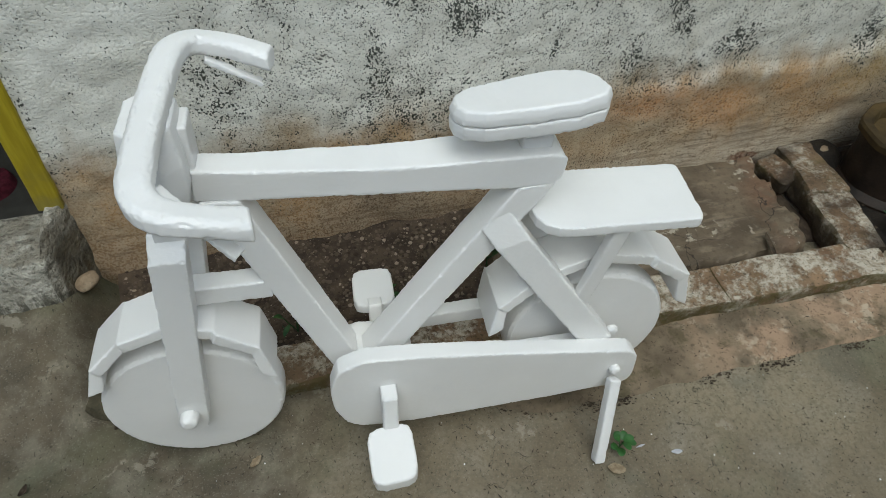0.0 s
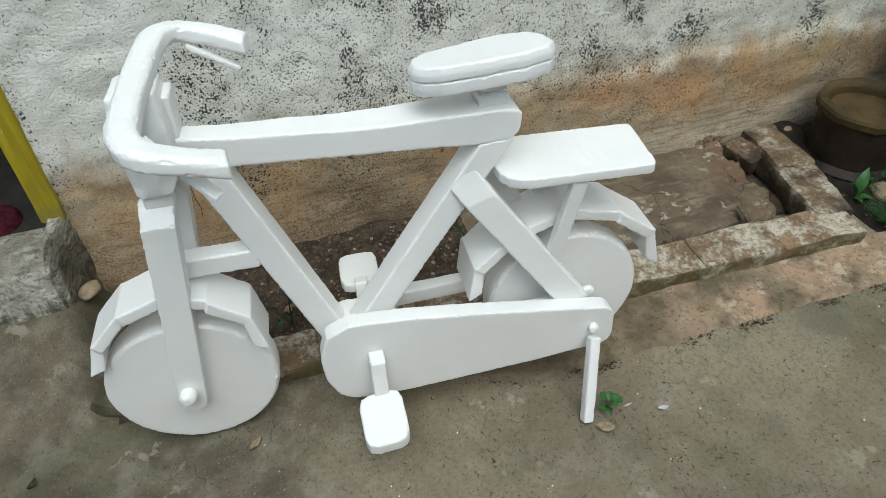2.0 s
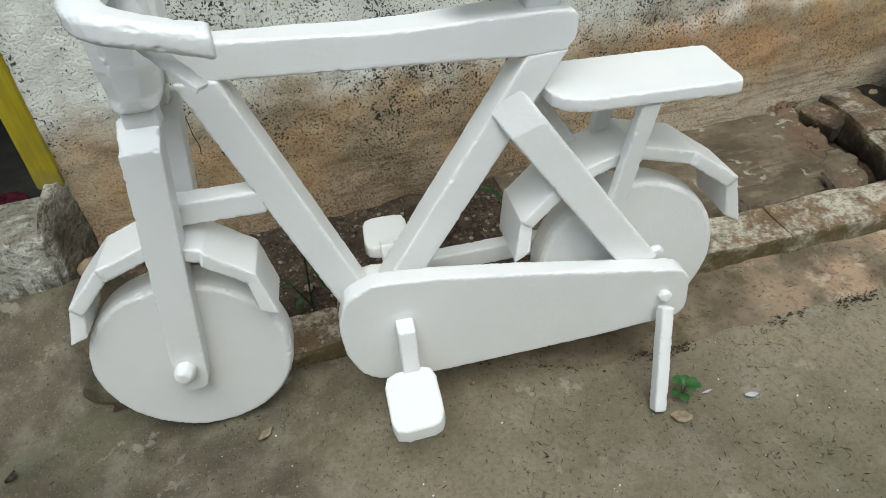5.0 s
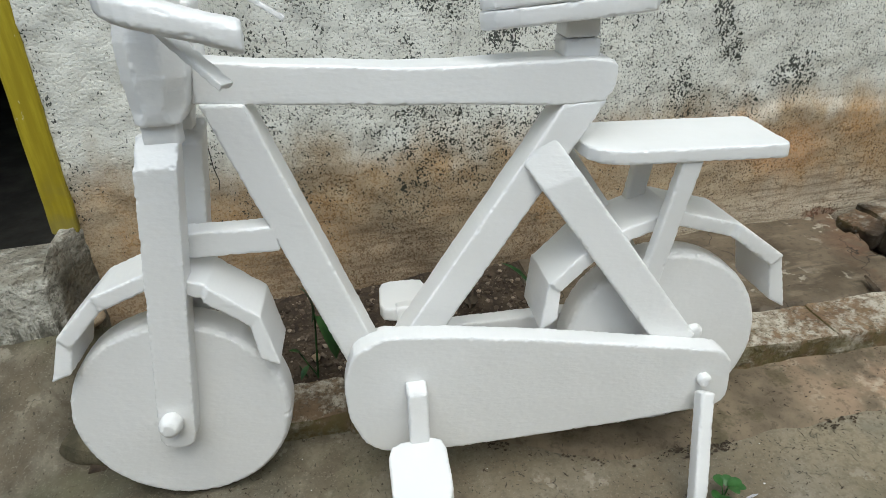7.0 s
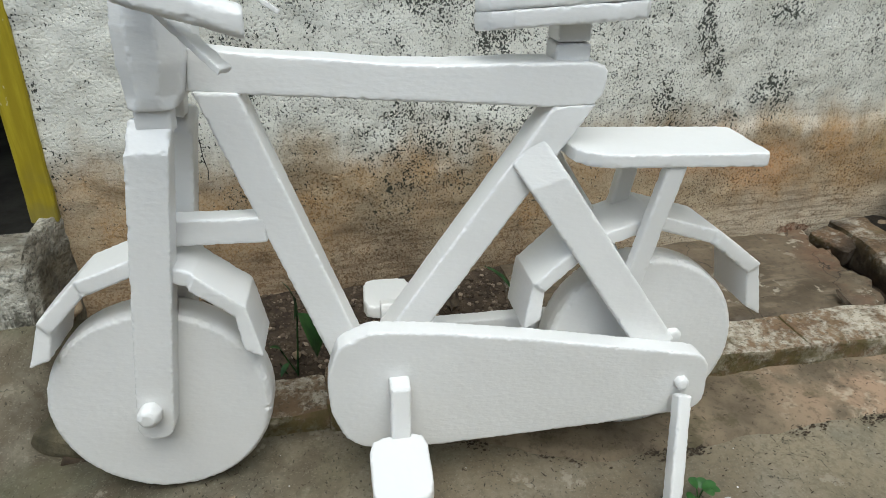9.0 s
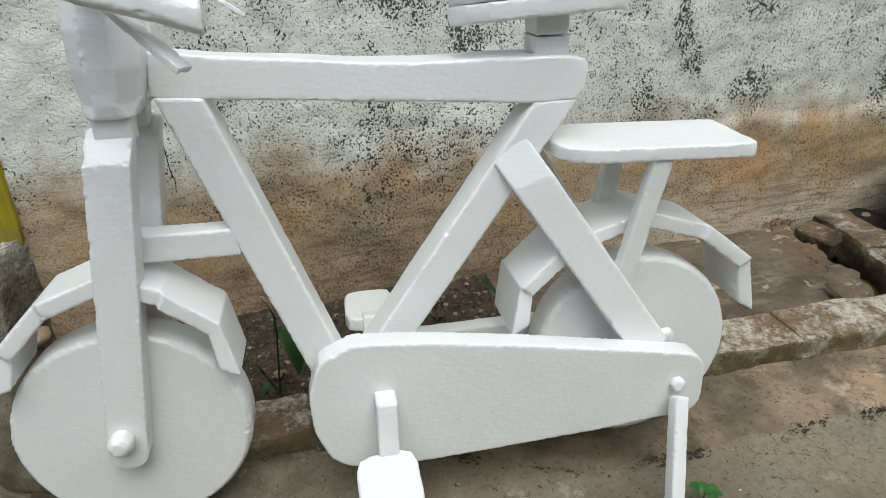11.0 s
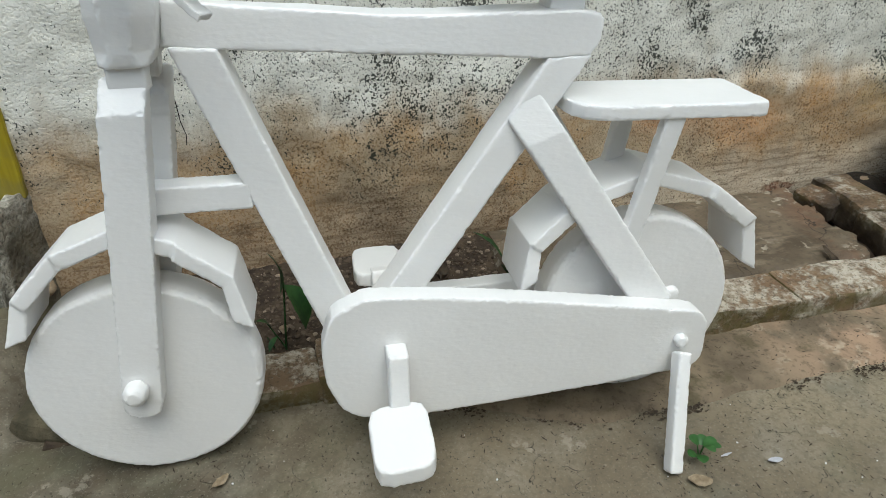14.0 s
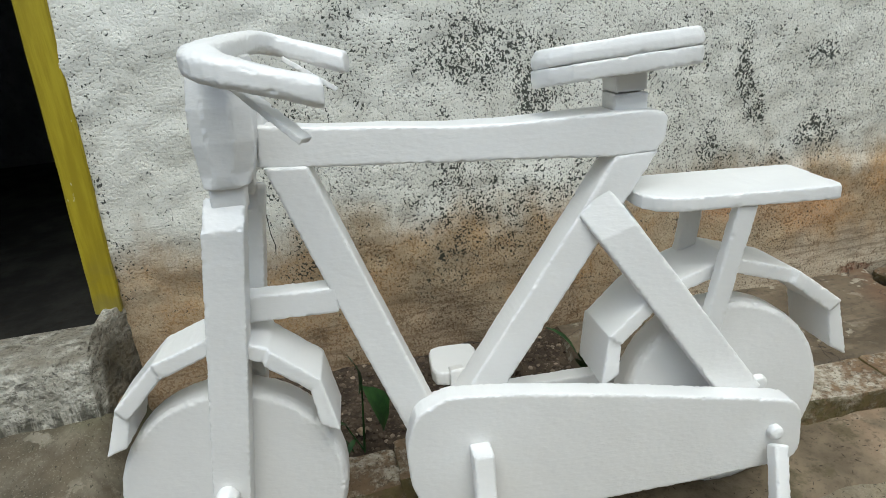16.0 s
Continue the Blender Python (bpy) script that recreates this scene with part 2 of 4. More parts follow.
def kerb_material(name="kerb_brick", wet=0.0):
    """Brick under flaking lime mortar, mossy on the faces."""
    k = Nodes(name)
    mid, fine = k.noise(16, 5, 0.62), k.noise(70, 6, 0.65)
    rnd = k.random()
    brick = k.mix(k.ramp(mid, 0.35, 0.7), (0.17, 0.105, 0.062), (0.30, 0.20, 0.12))
    brick = k.mix(k.mul(rnd, 0.4), brick, (0.17, 0.135, 0.085))
    mortar = k.mix(k.ramp(fine, 0.3, 0.7), (0.30, 0.25, 0.18), (0.68, 0.63, 0.53))
    flakes = k.ramp(k.math("ADD", k.noise(13, 8, 0.72, k.mapped((1, 1, 1), (1, 5, 2))), k.math("MULTIPLY", k.math("SUBTRACT", fine, 0.5), 0.25)), 0.44, 0.58)
    color = k.mix(k.mul(flakes, 0.85), brick, mortar)
    crumbs = k.ramp(k.noise(150, 3, 0.6), 0.36, 0.44, 1.0, 0.0)
    color = k.mix(k.mul(crumbs, 0.6), color, (0.075, 0.06, 0.038))
    nrm = k.n.new("ShaderNodeNewGeometry").outputs["Normal"]
    s = k.n.new("ShaderNodeSeparateXYZ")
    k.l.new(nrm, s.inputs[0])
    side = k.ramp(s.outputs["Z"], 0.25, 0.8, 1.0, 0.0)
    moss = k.mul(k.math("MAXIMUM", k.mul(side, 0.9), k.mul(k.ramp(k.noise(9, 4), 0.55, 0.7), 0.6)), k.ramp(k.noise(24, 4), 0.3, 0.55))
    color = k.mix(k.mul(moss, 0.85), color, (0.125, 0.108, 0.042))
    color = k.mix(k.mul(k.ramp(fine, 0.55, 0.75), 0.6), color, (0.10, 0.08, 0.05))
    if wet:
        color = k.mix(k.mul(k.ramp(k.noise(6, 4), 0.35, 0.55), wet), color, (0.045, 0.032, 0.022))
    n = k.bump(fine, 0.005, 0.6)
    n = k.bump(mid, 0.012, 0.5, n)
    n = k.bump(flakes, 0.004, 0.6, n)
    return k.done(color, 0.88, n, 0.25)


def blotched(name, a, b, scale=20.0, rough=0.85, bump=0.004, dark=(0.05, 0.04, 0.03), amount=0.4, spec=0.3):
    """Two tones in blotches with darker grains, for soil, stone, clay and wood."""
    k = Nodes(name)
    mid, fine = k.noise(scale, 5, 0.6), k.noise(scale * 7, 5, 0.65)
    color = k.mix(k.ramp(mid, 0.34, 0.68), a, b)
    color = k.mix(k.mul(k.ramp(fine, 0.5, 0.72), amount), color, dark)
    n = k.bump(fine, bump * 0.4, 0.6)
    n = k.bump(mid, bump, 0.5, n)
    return k.done(color, rough, n, spec)


def slab_material():
    """Brown cement, wet in places, with flakes of lime and red brick dust."""
    k = Nodes("broken_slab")
    mid, fine = k.noise(9, 5, 0.6), k.noise(75, 5, 0.65)
    color = k.mix(k.ramp(mid, 0.34, 0.66), (0.080, 0.060, 0.038), (0.165, 0.128, 0.085))
    color = k.mix(k.mul(k.ramp(k.noise(22, 5, 0.6, k.mapped((0.5, 1.6, 1))), 0.5, 0.7), 0.6), color, (0.25, 0.20, 0.14))
    color = k.mix(k.mul(k.ramp(fine, 0.5, 0.7), 0.5), color, (0.055, 0.04, 0.026))
    red = k.mul(k.ramp(k.axis("X"), 1.10, 1.2), k.ramp(k.noise(14, 4), 0.42, 0.58))
    color = k.mix(k.mul(red, 0.4), color, (0.17, 0.075, 0.038))
    lime = k.mul(k.ramp(k.noise(26, 6, 0.68), 0.555, 0.60), k.ramp(k.noise(6, 3, 0.5, k.mapped((1, 1, 1), (2, 0, 0))), 0.50, 0.60))
    color = k.mix(k.mul(lime, 0.8), color, (0.42, 0.38, 0.30))
    edge = k.voronoi(7, "DISTANCE_TO_EDGE", k.warped(25, 0.06, k.warped(8, 0.08)))
    cracks = k.mul(k.ramp(edge, 0.0, 0.012, 1.0, 0.0), k.ramp(k.noise(6, 3), 0.46, 0.54))
    color = k.mix(k.mul(cracks, 0.9), color, (0.02, 0.014, 0.01))
    n = k.bump(fine, 0.003, 0.6)
    n = k.bump(mid, 0.010, 0.5, n)
    n = k.bump(lime, 0.002, 0.6, n)
    return k.done(color, k.ramp(mid, 0.35, 0.65, 0.55, 0.85), n, 0.4)


def apron_material():
    """Mortar: pinkish and pale where worn, olive with moss near the kerb and the broken edge."""
    k = Nodes("mortar_apron")
    mid, fine = k.noise(9, 5, 0.6), k.noise(85, 5, 0.65)
    color = k.mix(k.ramp(mid, 0.34, 0.66), (0.125, 0.098, 0.065), (0.23, 0.18, 0.12))
    pink = k.mul(k.ramp(k.axis("X"), 0.70, 0.95), k.ramp(k.axis("X"), 1.25, 1.5, 1.0, 0.0), k.ramp(k.noise(7, 5, 0.6), 0.38, 0.58))
    color = k.mix(k.mul(pink, 0.85), color, (0.43, 0.295, 0.195))
    pale = k.mul(pink, k.ramp(k.noise(24, 5, 0.65), 0.52, 0.62))
    color = k.mix(k.mul(pale, 0.7), color, (0.55, 0.47, 0.35))
    moss = k.ramp(k.noise(13, 5, 0.65, k.mapped((1, 1, 1), (5, 1, 0))), 0.55, 0.66)
    color = k.mix(k.mul(moss, 0.6), color, (0.075, 0.068, 0.032))
    color = k.mix(k.mul(k.ramp(fine, 0.5, 0.7), 0.55), color, (0.06, 0.048, 0.03))
    n = k.bump(fine, 0.004, 0.6)
    n = k.bump(mid, 0.012, 0.5, n)
    return k.done(color, 0.88, n, 0.3)


def pebble_material():
    k = Nodes("pebbles")
    r = k.island()
    color = k.mix(k.ramp(r, 0.0, 0.6), (0.042, 0.030, 0.021), (0.12, 0.090, 0.064))
    color = k.mix(k.ramp(r, 0.82, 1.0), color, (0.34, 0.27, 0.20))
    return k.done(color, 0.9, k.bump(k.noise(180, 4), 0.002, 0.5), 0.2)


def leaf_material(name, a, b):
    k = Nodes(name)
    color = k.mix(k.ramp(k.noise(45, 3), 0.35, 0.65), a, b)
    color = k.mix(k.mul(k.island(), 0.4), color, a)
    k.bsdf.inputs["Transmission Weight"].default_value = 0.0
    return k.done(color, 0.45, k.bump(k.noise(120, 3), 0.001, 0.4), 0.4)


def jamb_material():
    k = Nodes("yellow_paint_on_wood")
    grain = k.noise(14, 5, 0.6, k.mapped((6, 6, 0.6)))
    chips = k.mul(k.ramp(k.noise(40, 5, 0.6, k.mapped((1, 1, 0.5))), 0.68, 0.71), 1.0)
    color = k.mix(k.ramp(grain, 0.35, 0.7), (0.31, 0.24, 0.010), (0.42, 0.335, 0.02))
    color = k.mix(k.mul(k.ramp(k.axis("Z"), 0.25, 0.42, 1.0, 0.0), k.ramp(k.noise(18, 4), 0.4, 0.6), 0.6), color, (0.20, 0.17, 0.05))
    color = k.mix(k.mul(chips, 0.8), color, (0.66, 0.62, 0.42))
    return k.done(color, 0.5, k.bump(grain, 0.003, 0.5), 0.4)


def plinth_material():
    """Limewashed plaster, dark with drips at the foot and dark brown on its end face."""
    k = Nodes("plinth_plaster")
    mid, fine = k.noise(13, 5, 0.62), k.noise(85, 5, 0.65)
    color = k.mix(k.ramp(mid, 0.32, 0.68), (0.38, 0.36, 0.30), (0.60, 0.575, 0.50))
    drips = k.noise(30, 4, 0.6, k.mapped((2.2, 1.0, 0.45)))
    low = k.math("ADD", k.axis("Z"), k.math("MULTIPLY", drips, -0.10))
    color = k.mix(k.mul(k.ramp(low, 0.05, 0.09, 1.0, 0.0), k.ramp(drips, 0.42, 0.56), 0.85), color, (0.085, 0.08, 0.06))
    color = k.mix(k.mul(k.ramp(fine, 0.5, 0.68), 0.55), color, (0.13, 0.115, 0.09))
    worn = k.mul(k.ramp(k.axis("Z"), 0.203, 0.213), k.ramp(k.noise(20, 4), 0.30, 0.56))
    color = k.mix(k.mul(worn, 0.7), color, (0.20, 0.175, 0.13))
    # end face: darker and browner below the top edge
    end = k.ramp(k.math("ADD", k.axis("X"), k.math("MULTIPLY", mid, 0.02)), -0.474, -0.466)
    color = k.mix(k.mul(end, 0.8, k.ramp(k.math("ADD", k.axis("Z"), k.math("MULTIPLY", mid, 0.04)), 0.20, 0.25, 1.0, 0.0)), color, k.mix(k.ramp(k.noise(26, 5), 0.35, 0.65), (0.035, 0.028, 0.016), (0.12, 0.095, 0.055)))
    pits = k.mul(k.ramp(k.noise(170, 3, 0.6), 0.36, 0.44, 1.0, 0.0), k.ramp(k.noise(16, 4), 0.35, 0.6))
    color = k.mix(k.mul(pits, 0.6), color, (0.10, 0.09, 0.07))
    flecks = k.mul(k.ramp(k.noise(60, 4, 0.65, k.mapped((0.6, 1, 1.3))), 0.54, 0.60), k.ramp(k.noise(11, 3), 0.36, 0.6))
    color = k.mix(k.mul(flecks, 0.6), color, (0.075, 0.068, 0.052))
    n = k.bump(fine, 0.009, 0.9)
    n = k.bump(k.noise(45, 3), 0.014, 0.9, n)
    n = k.bump(mid, 0.012, 0.6, n)
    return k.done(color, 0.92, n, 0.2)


FOAM, WALL, GROUND = foam_material(), wall_material(), ground_material()
KERB, KERB_WET = kerb_material(), kerb_material("wet_kerb_brick", 0.9)
APRON = apron_material()
MOSSY = blotched("mossy_cement", (0.060, 0.052, 0.032), (0.135, 0.115, 0.072), 22, 0.9, 0.010, (0.030, 0.030, 0.014), 0.6)
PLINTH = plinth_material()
SLAB = slab_material()
SOIL = blotched("soil", (0.036, 0.026, 0.018), (0.092, 0.066, 0.044), 25, 0.95, 0.012)
DARK_SOIL = blotched("dark_soil", (0.010, 0.008, 0.006), (0.030, 0.022, 0.014), 22, 0.7, 0.012, (0.008, 0.006, 0.004), 0.5)
PEBBLE = pebble_material()
STONE = blotched("stone", (0.26, 0.19, 0.12), (0.40, 0.31, 0.21), 25, 0.8, 0.004)
CLAY = blotched("fired_clay", (0.040, 0.027, 0.011), (0.098, 0.066, 0.024), 10, 0.75, 0.005, (0.04, 0.03, 0.015), 0.5)
# Near-black tone of both pot bodies.
DARK_CLAY = blotched("near_black_clay", (0.010, 0.007, 0.005), (0.032, 0.020, 0.013), 14, 0.55, 0.008, (0.006, 0.005, 0.004), 0.5)
LEAF = leaf_material("fresh_leaf", (0.028, 0.095, 0.018), (0.055, 0.155, 0.035))
DARK_LEAF = leaf_material("dark_leaf", (0.012, 0.05, 0.012), (0.035, 0.10, 0.022))
DRY = blotched("dry_leaf", (0.20, 0.15, 0.09), (0.36, 0.29, 0.19), 60, 0.85, 0.001)
LITTER = blotched("dark_litter", (0.035, 0.026, 0.018), (0.10, 0.075, 0.05), 60, 0.9, 0.001)
PETAL = blotched("pale_petal", (0.42, 0.42, 0.45), (0.58, 0.58, 0.60), 60, 0.6, 0.0005, (0.4, 0.4, 0.45), 0.3)
JAMB = jamb_material()
THREAD = blotched("dark_thread", (0.02, 0.018, 0.015), (0.05, 0.045, 0.04), 60, 0.9, 0.0002)
# Room tones are lowered: part of its darkness sits in the colour.
ROOM = blotched("shade_darkened_plaster", (0.16, 0.155, 0.145), (0.24, 0.23, 0.21), 4, 0.9, 0.003, spec=0.0)
ROOM_FLOOR = blotched("shade_darkened_cement", (0.045, 0.045, 0.042), (0.075, 0.073, 0.066), 6, 0.9, 0.002, spec=0.0)
MAT = blotched("crimson_yarn", (0.06, 0.008, 0.016), (0.12, 0.018, 0.034), 60, 0.95, 0.006, (0.05, 0.008, 0.015), 0.6)


# ---------------------------------------------------------------- mesh helpers
def link(name, bm, material, parent=None, label="", smooth=True, angle=32):
    me = bpy.data.meshes.new(name)
    bm.to_mesh(me)
    bm.free()
    me.materials.append(material)
    if smooth:
        me.shade_smooth()
        me.set_sharp_from_angle(angle=radians(angle))
    ob = new(name, me)
    if parent:
        ob.parent = parent
    return tagged(ob, label)


def part(name, bm, material, parent, label=""):
    return link(name, bm, material, parent, label)


def fbm(x, y, z, octaves=4):
    total, amp = 0.0, 1.0
    p = Vector((x, y, z))
    for _ in range(octaves):
        total += amp * noise.noise(p)
        p, amp = p * 2.03, amp * 0.5
    return total


def step(a, b, x):
    t = min(1.0, max(0.0, (x - a) / (b - a)))
    return t * t * (3 - 2 * t)


def roughen(bm, cell, amount, scale=30.0, seed=0.0, chips=0.0):
    """Cuts long edges and shakes the points, as a knife leaves foam."""
    bmesh.ops.triangulate(bm, faces=bm.faces[:])
    for _ in range(7):
        long = [e for e in bm.edges if e.calc_length() > cell]
        if not long or len(bm.verts) > 15000:
            break
        bmesh.ops.subdivide_edges(bm, edges=long, cuts=1)
        bmesh.ops.triangulate(bm, faces=[f for f in bm.faces if len(f.verts) > 3])
    bm.normal_update()
    edges = set()
    if chips:
        for e in bm.edges:
            if len(e.link_faces) == 2 and e.calc_face_angle(0) > radians(14):
                edges.update(e.verts)
    for v in bm.verts:
        p = v.co * scale + Vector((seed, seed * 1.7, seed * 0.6))
        if v in edges:
            q = v.co * 140 + Vector((seed, 3.0, seed))
            v.co += noise.noise_vector(q) * chips - v.normal * chips * 1.6 * max(0.0, noise.noise(q * 0.45) - 0.25)
        v.co += noise.noise_vector(p) * amount + noise.noise_vector(p * 3.7) * amount * 0.45
    bm.normal_update()


def bevelled(bm, width, segments=2, angle=25):
    edges = [e for e in bm.edges if len(e.link_faces) == 2 and e.calc_face_angle(0) > radians(angle)]
    bmesh.ops.bevel(bm, geom=edges, offset=width, segments=segments, affect="EDGES", profile=0.6, clamp_overlap=True)


def prism(outline, v0, v1, axis="v"):
    """A plate: an outline in (u, w) between two values of v, or in (u, v) between two values of w."""
    bm = bmesh.new()
    rows = []
    for d in (v0, v1):
        rows.append([bm.verts.new((a, d, b) if axis == "v" else (a, b, d)) for a, b in outline])
    n = len(outline)
    bm.faces.new(rows[0]), bm.faces.new(rows[1][::-1])
    for i in range(n):
        bm.faces.new((rows[0][i], rows[1][i], rows[1][(i + 1) % n], rows[0][(i + 1) % n]))
    bmesh.ops.recalc_face_normals(bm, faces=bm.faces[:])
    return bm


def beam(a, b, across, thick, up=(0, 1, 0), taper=1.0):
    """A bar from a to b: across in the plane square to up, thick along up."""
    a, b = Vector(a), Vector(b)
    d = (b - a).normalized()
    up = (Vector(up) - d * Vector(up).dot(d)).normalized()
    side = d.cross(up)
    bm = bmesh.new()
    loops = []
    for p, s in ((a, 1.0), (b, taper)):
        loops.append([bm.verts.new(p + side * across * s * i / 2 + up * thick * s * j / 2) for i, j in ((-1, -1), (1, -1), (1, 1), (-1, 1))])
    bm.faces.new(loops[0]), bm.faces.new(loops[1][::-1])
    for i in range(4):
        bm.faces.new((loops[0][i], loops[1][i], loops[1][(i + 1) % 4], loops[0][(i + 1) % 4]))
    bmesh.ops.recalc_face_normals(bm, faces=bm.faces[:])
    return bm


def lofted(loops, closed_ends=True):
    """A skin over rings of equal length."""
    bm = bmesh.new()
    rings = [[bm.verts.new(p) for p in ring] for ring in loops]
    n = len(rings[0])
    for r0, r1 in zip(rings, rings[1:]):
        for i in range(n):
            bm.faces.new((r0[i], r0[(i + 1) % n], r1[(i + 1) % n], r1[i]))
    if closed_ends:
        bm.faces.new(rings[0][::-1]), bm.faces.new(rings[-1])
    bmesh.ops.recalc_face_normals(bm, faces=bm.faces[:])
    return bm


def rounded(outline, radius, steps=4):
    """Rounds the corners of an outline; radius: one number or one for each corner."""
    out, n = [], len(outline)
    for i, p in enumerate(outline):
        r = radius[i] if isinstance(radius, (list, tuple)) else radius
        p = Vector(p)
        a, b = Vector(outline[i - 1]) - p, Vector(outline[(i + 1) % n]) - p
        if r <= 0:
            out.append(tuple(p))
            continue
        ra, rb = min(r, a.length * 0.49), min(r, b.length * 0.49)
        s, e = p + a.normalized() * ra, p + b.normalized() * rb
        for k in range(steps + 1):
            t = k / steps
            out.append(tuple(s * (1 - t) ** 2 + p * 2 * t * (1 - t) + e * t * t))
    return out


def facet(bm, at, normal):
    """Slices off what lies beyond a plane, as with a knife."""
    cut = bmesh.ops.bisect_plane(bm, geom=bm.verts[:] + bm.edges[:] + bm.faces[:], plane_co=at, plane_no=normal, clear_outer=True)
    rim = [e for e in cut["geom_cut"] if isinstance(e, bmesh.types.BMEdge)]
    bmesh.ops.edgeloop_fill(bm, edges=rim)
    bmesh.ops.recalc_face_normals(bm, faces=bm.faces[:])
    return bm


def foam(name, bm, parent, bevel=0.003, voxel=0.0017, rough=0.0009, seed=0.0, label=""):
    """Hand-cut painted foam: an even skin, wavy faces, chipped and rounded edges."""
    bm.normal_update()
    ends = [(e.verts[0].co.copy(), e.verts[1].co.copy()) for e in bm.edges if len(e.link_faces) == 2 and e.calc_face_angle(0) > radians(28)]
    bevelled(bm, min(bevel, 0.0022), 1)
    raw = bpy.data.meshes.new("raw")
    bm.to_mesh(raw)
    bm.free()
    ob = bpy.data.objects.new("raw", raw)
    scene.collection.objects.link(ob)
    skin = ob.modifiers.new("skin", "REMESH")
    skin.mode, skin.voxel_size = "VOXEL", voxel
    me = bpy.data.meshes.new_from_object(ob.evaluated_get(bpy.context.evaluated_depsgraph_get()))
    bpy.data.objects.remove(ob)
    bpy.data.meshes.remove(raw)
    me.name = name
    n = len(me.vertices)
    co, nrm = np.empty(n * 3), np.empty(n * 3)
    me.vertices.foreach_get("co", co)
    me.vertices.foreach_get("normal", nrm)
    co, nrm = co.reshape(-1, 3), nrm.reshape(-1, 3)
    near = np.full(n, 1.0)
    for p, q in ends:
        p, d = np.array(p), np.array(q - p)
        t = np.clip(((co - p) @ d) / max(d @ d, 1e-9), 0, 1)
        near = np.minimum(near, np.linalg.norm(co - p - t[:, None] * d, axis=1))
    edge = np.exp(-(near / 0.0035) ** 2)
    push = np.empty(n)
    for i in range(n):
        p = Vector(co[i])
        q = p * 26 + Vector((seed, seed * 1.7, seed * 0.6))
        push[i] = rough * 0.55 * noise.noise(q * 0.8) + 0.00008 * noise.noise(p * 170)
        if edge[i] > 0.05:
            push[i] += edge[i] * (0.0011 * noise.noise(p * 190 + Vector((seed, 0, 0))) - 0.0045 * max(0.0, noise.noise(p * 95 + Vector((0, seed, 0))) - 0.28))
    me.vertices.foreach_set("co", (co + nrm * push[:, None]).ravel())
    me.materials.clear()
    me.materials.append(FOAM)
    me.shade_smooth()
    me.set_sharp_from_angle(angle=radians(26))
    ob = new(name, me)
    ob.parent = parent
    return tagged(ob, label)


# ---------------------------------------------------------------- setting
WALL_Y = 1.28


def edge_x(z):
    """The jamb side of the plaster, which leans a little."""
    return -0.446 + 0.040 * (z - 0.28)


def spaced(stops):
    """Grid lines from (from, to, step) stretches."""
    out = []
    for a, b, s in stops:
        n = max(1, round((b - a) / s))
        out += [a + (b - a) * i / n for i in range(n)]
    return out + [stops[-1][1]]


def wall_sheet(name, xs, zs, depth, relief, lean=False):
    """A rough plastered wall with a worked front and a plain back."""
    verts, faces = [], []
    nx, nz = len(xs), len(zs)
    for z in zs:
        for x in xs:
            px = x
            if lean:
                px += (edge_x(z) - xs[0]) * (1 - step(0, 0.25, x - xs[0]))
            y = WALL_Y
            if relief:
                y += 0.010 * fbm(px * 2.3, 0.3, z * 2.3, 3) + 0.0040 * fbm(px * 17, 2.0, z * 17, 2) + 0.0012 * fbm(px * 48, 4.0, z * 48, 1)
                y -= 0.020 * step(0.16, 0.02, z) * (0.6 + 0.4 * fbm(px * 6, 1, 0, 2))
                y += 0.012 * step(0.30, 0.34, z + 0.03 * fbm(px * 5, 7, 0, 3)) * step(0.6, 0.9, px)
            verts.append((px, y, z))
    for j in range(nz - 1):
        for i in range(nx - 1):
            a = j * nx + i
            faces.append((a, a + 1, a + nx + 1, a + nx))
    rim = [i for i in range(nx)] + [j * nx + nx - 1 for j in range(1, nz)] + [(nz - 1) * nx + i for i in range(nx - 2, -1, -1)] + [j * nx for j in range(nz - 2, 0, -1)]
    base = len(verts)
    for i in rim:
        x, y, z = verts[i]
        verts.append((x, WALL_Y + depth, z))
    m = len(rim)
    for k in range(m):
        faces.append((rim[k], base + k, base + (k + 1) % m, rim[(k + 1) % m]))
    faces.append([base + k for k in range(m)])
    me = bpy.data.meshes.new(name)
    me.from_pydata(verts, [], faces)
    me.materials.append(WALL)
    me.shade_smooth()
    me.set_sharp_from_angle(angle=radians(60))
    return tagged(new(name, me), kind="structure", category="wall")


tagged(wall_sheet("wall_north", spaced([(-0.445, 1.9, 0.0075), (1.9, 5.0, 0.1)]), spaced([(-0.05, 1.1, 0.0075), (1.1, 2.7, 0.08)]), 0.22, True, True),
       "old white plaster wall with brown damp and black moss")
tagged(wall_sheet("wall_north_lintel", [-1.15, -0.445 + 0.148], [2.25, 2.7], 0.22, False), "plastered wall over the doorway")
# Out of view; set near the post to keep light out of the room.
tagged(wall_sheet("wall_north_far", [-5.0, -1.15], [-0.05, 2.7], 0.22, False), "plastered wall beyond the doorway")


# Walls out of view, added to close the yard and block part of the sky.
def added_wall(name, a, b):
    bm = bmesh.new()
    bmesh.ops.create_cube(bm, size=1.0, matrix=Matrix.LocRotScale([(p + q) / 2 for p, q in zip(a, b)], None, [q - p for p, q in zip(a, b)]))
    return tagged(link(name, bm, WALL, smooth=False), "plain unseen wall added to close and shade the yard", "wall", kind="structure")


# South one stands behind the camera to cut low sky light on lower parts.
added_wall("shade_wall_south", (-5.2, -1.1, -0.1), (5.2, -0.9, 1.55))
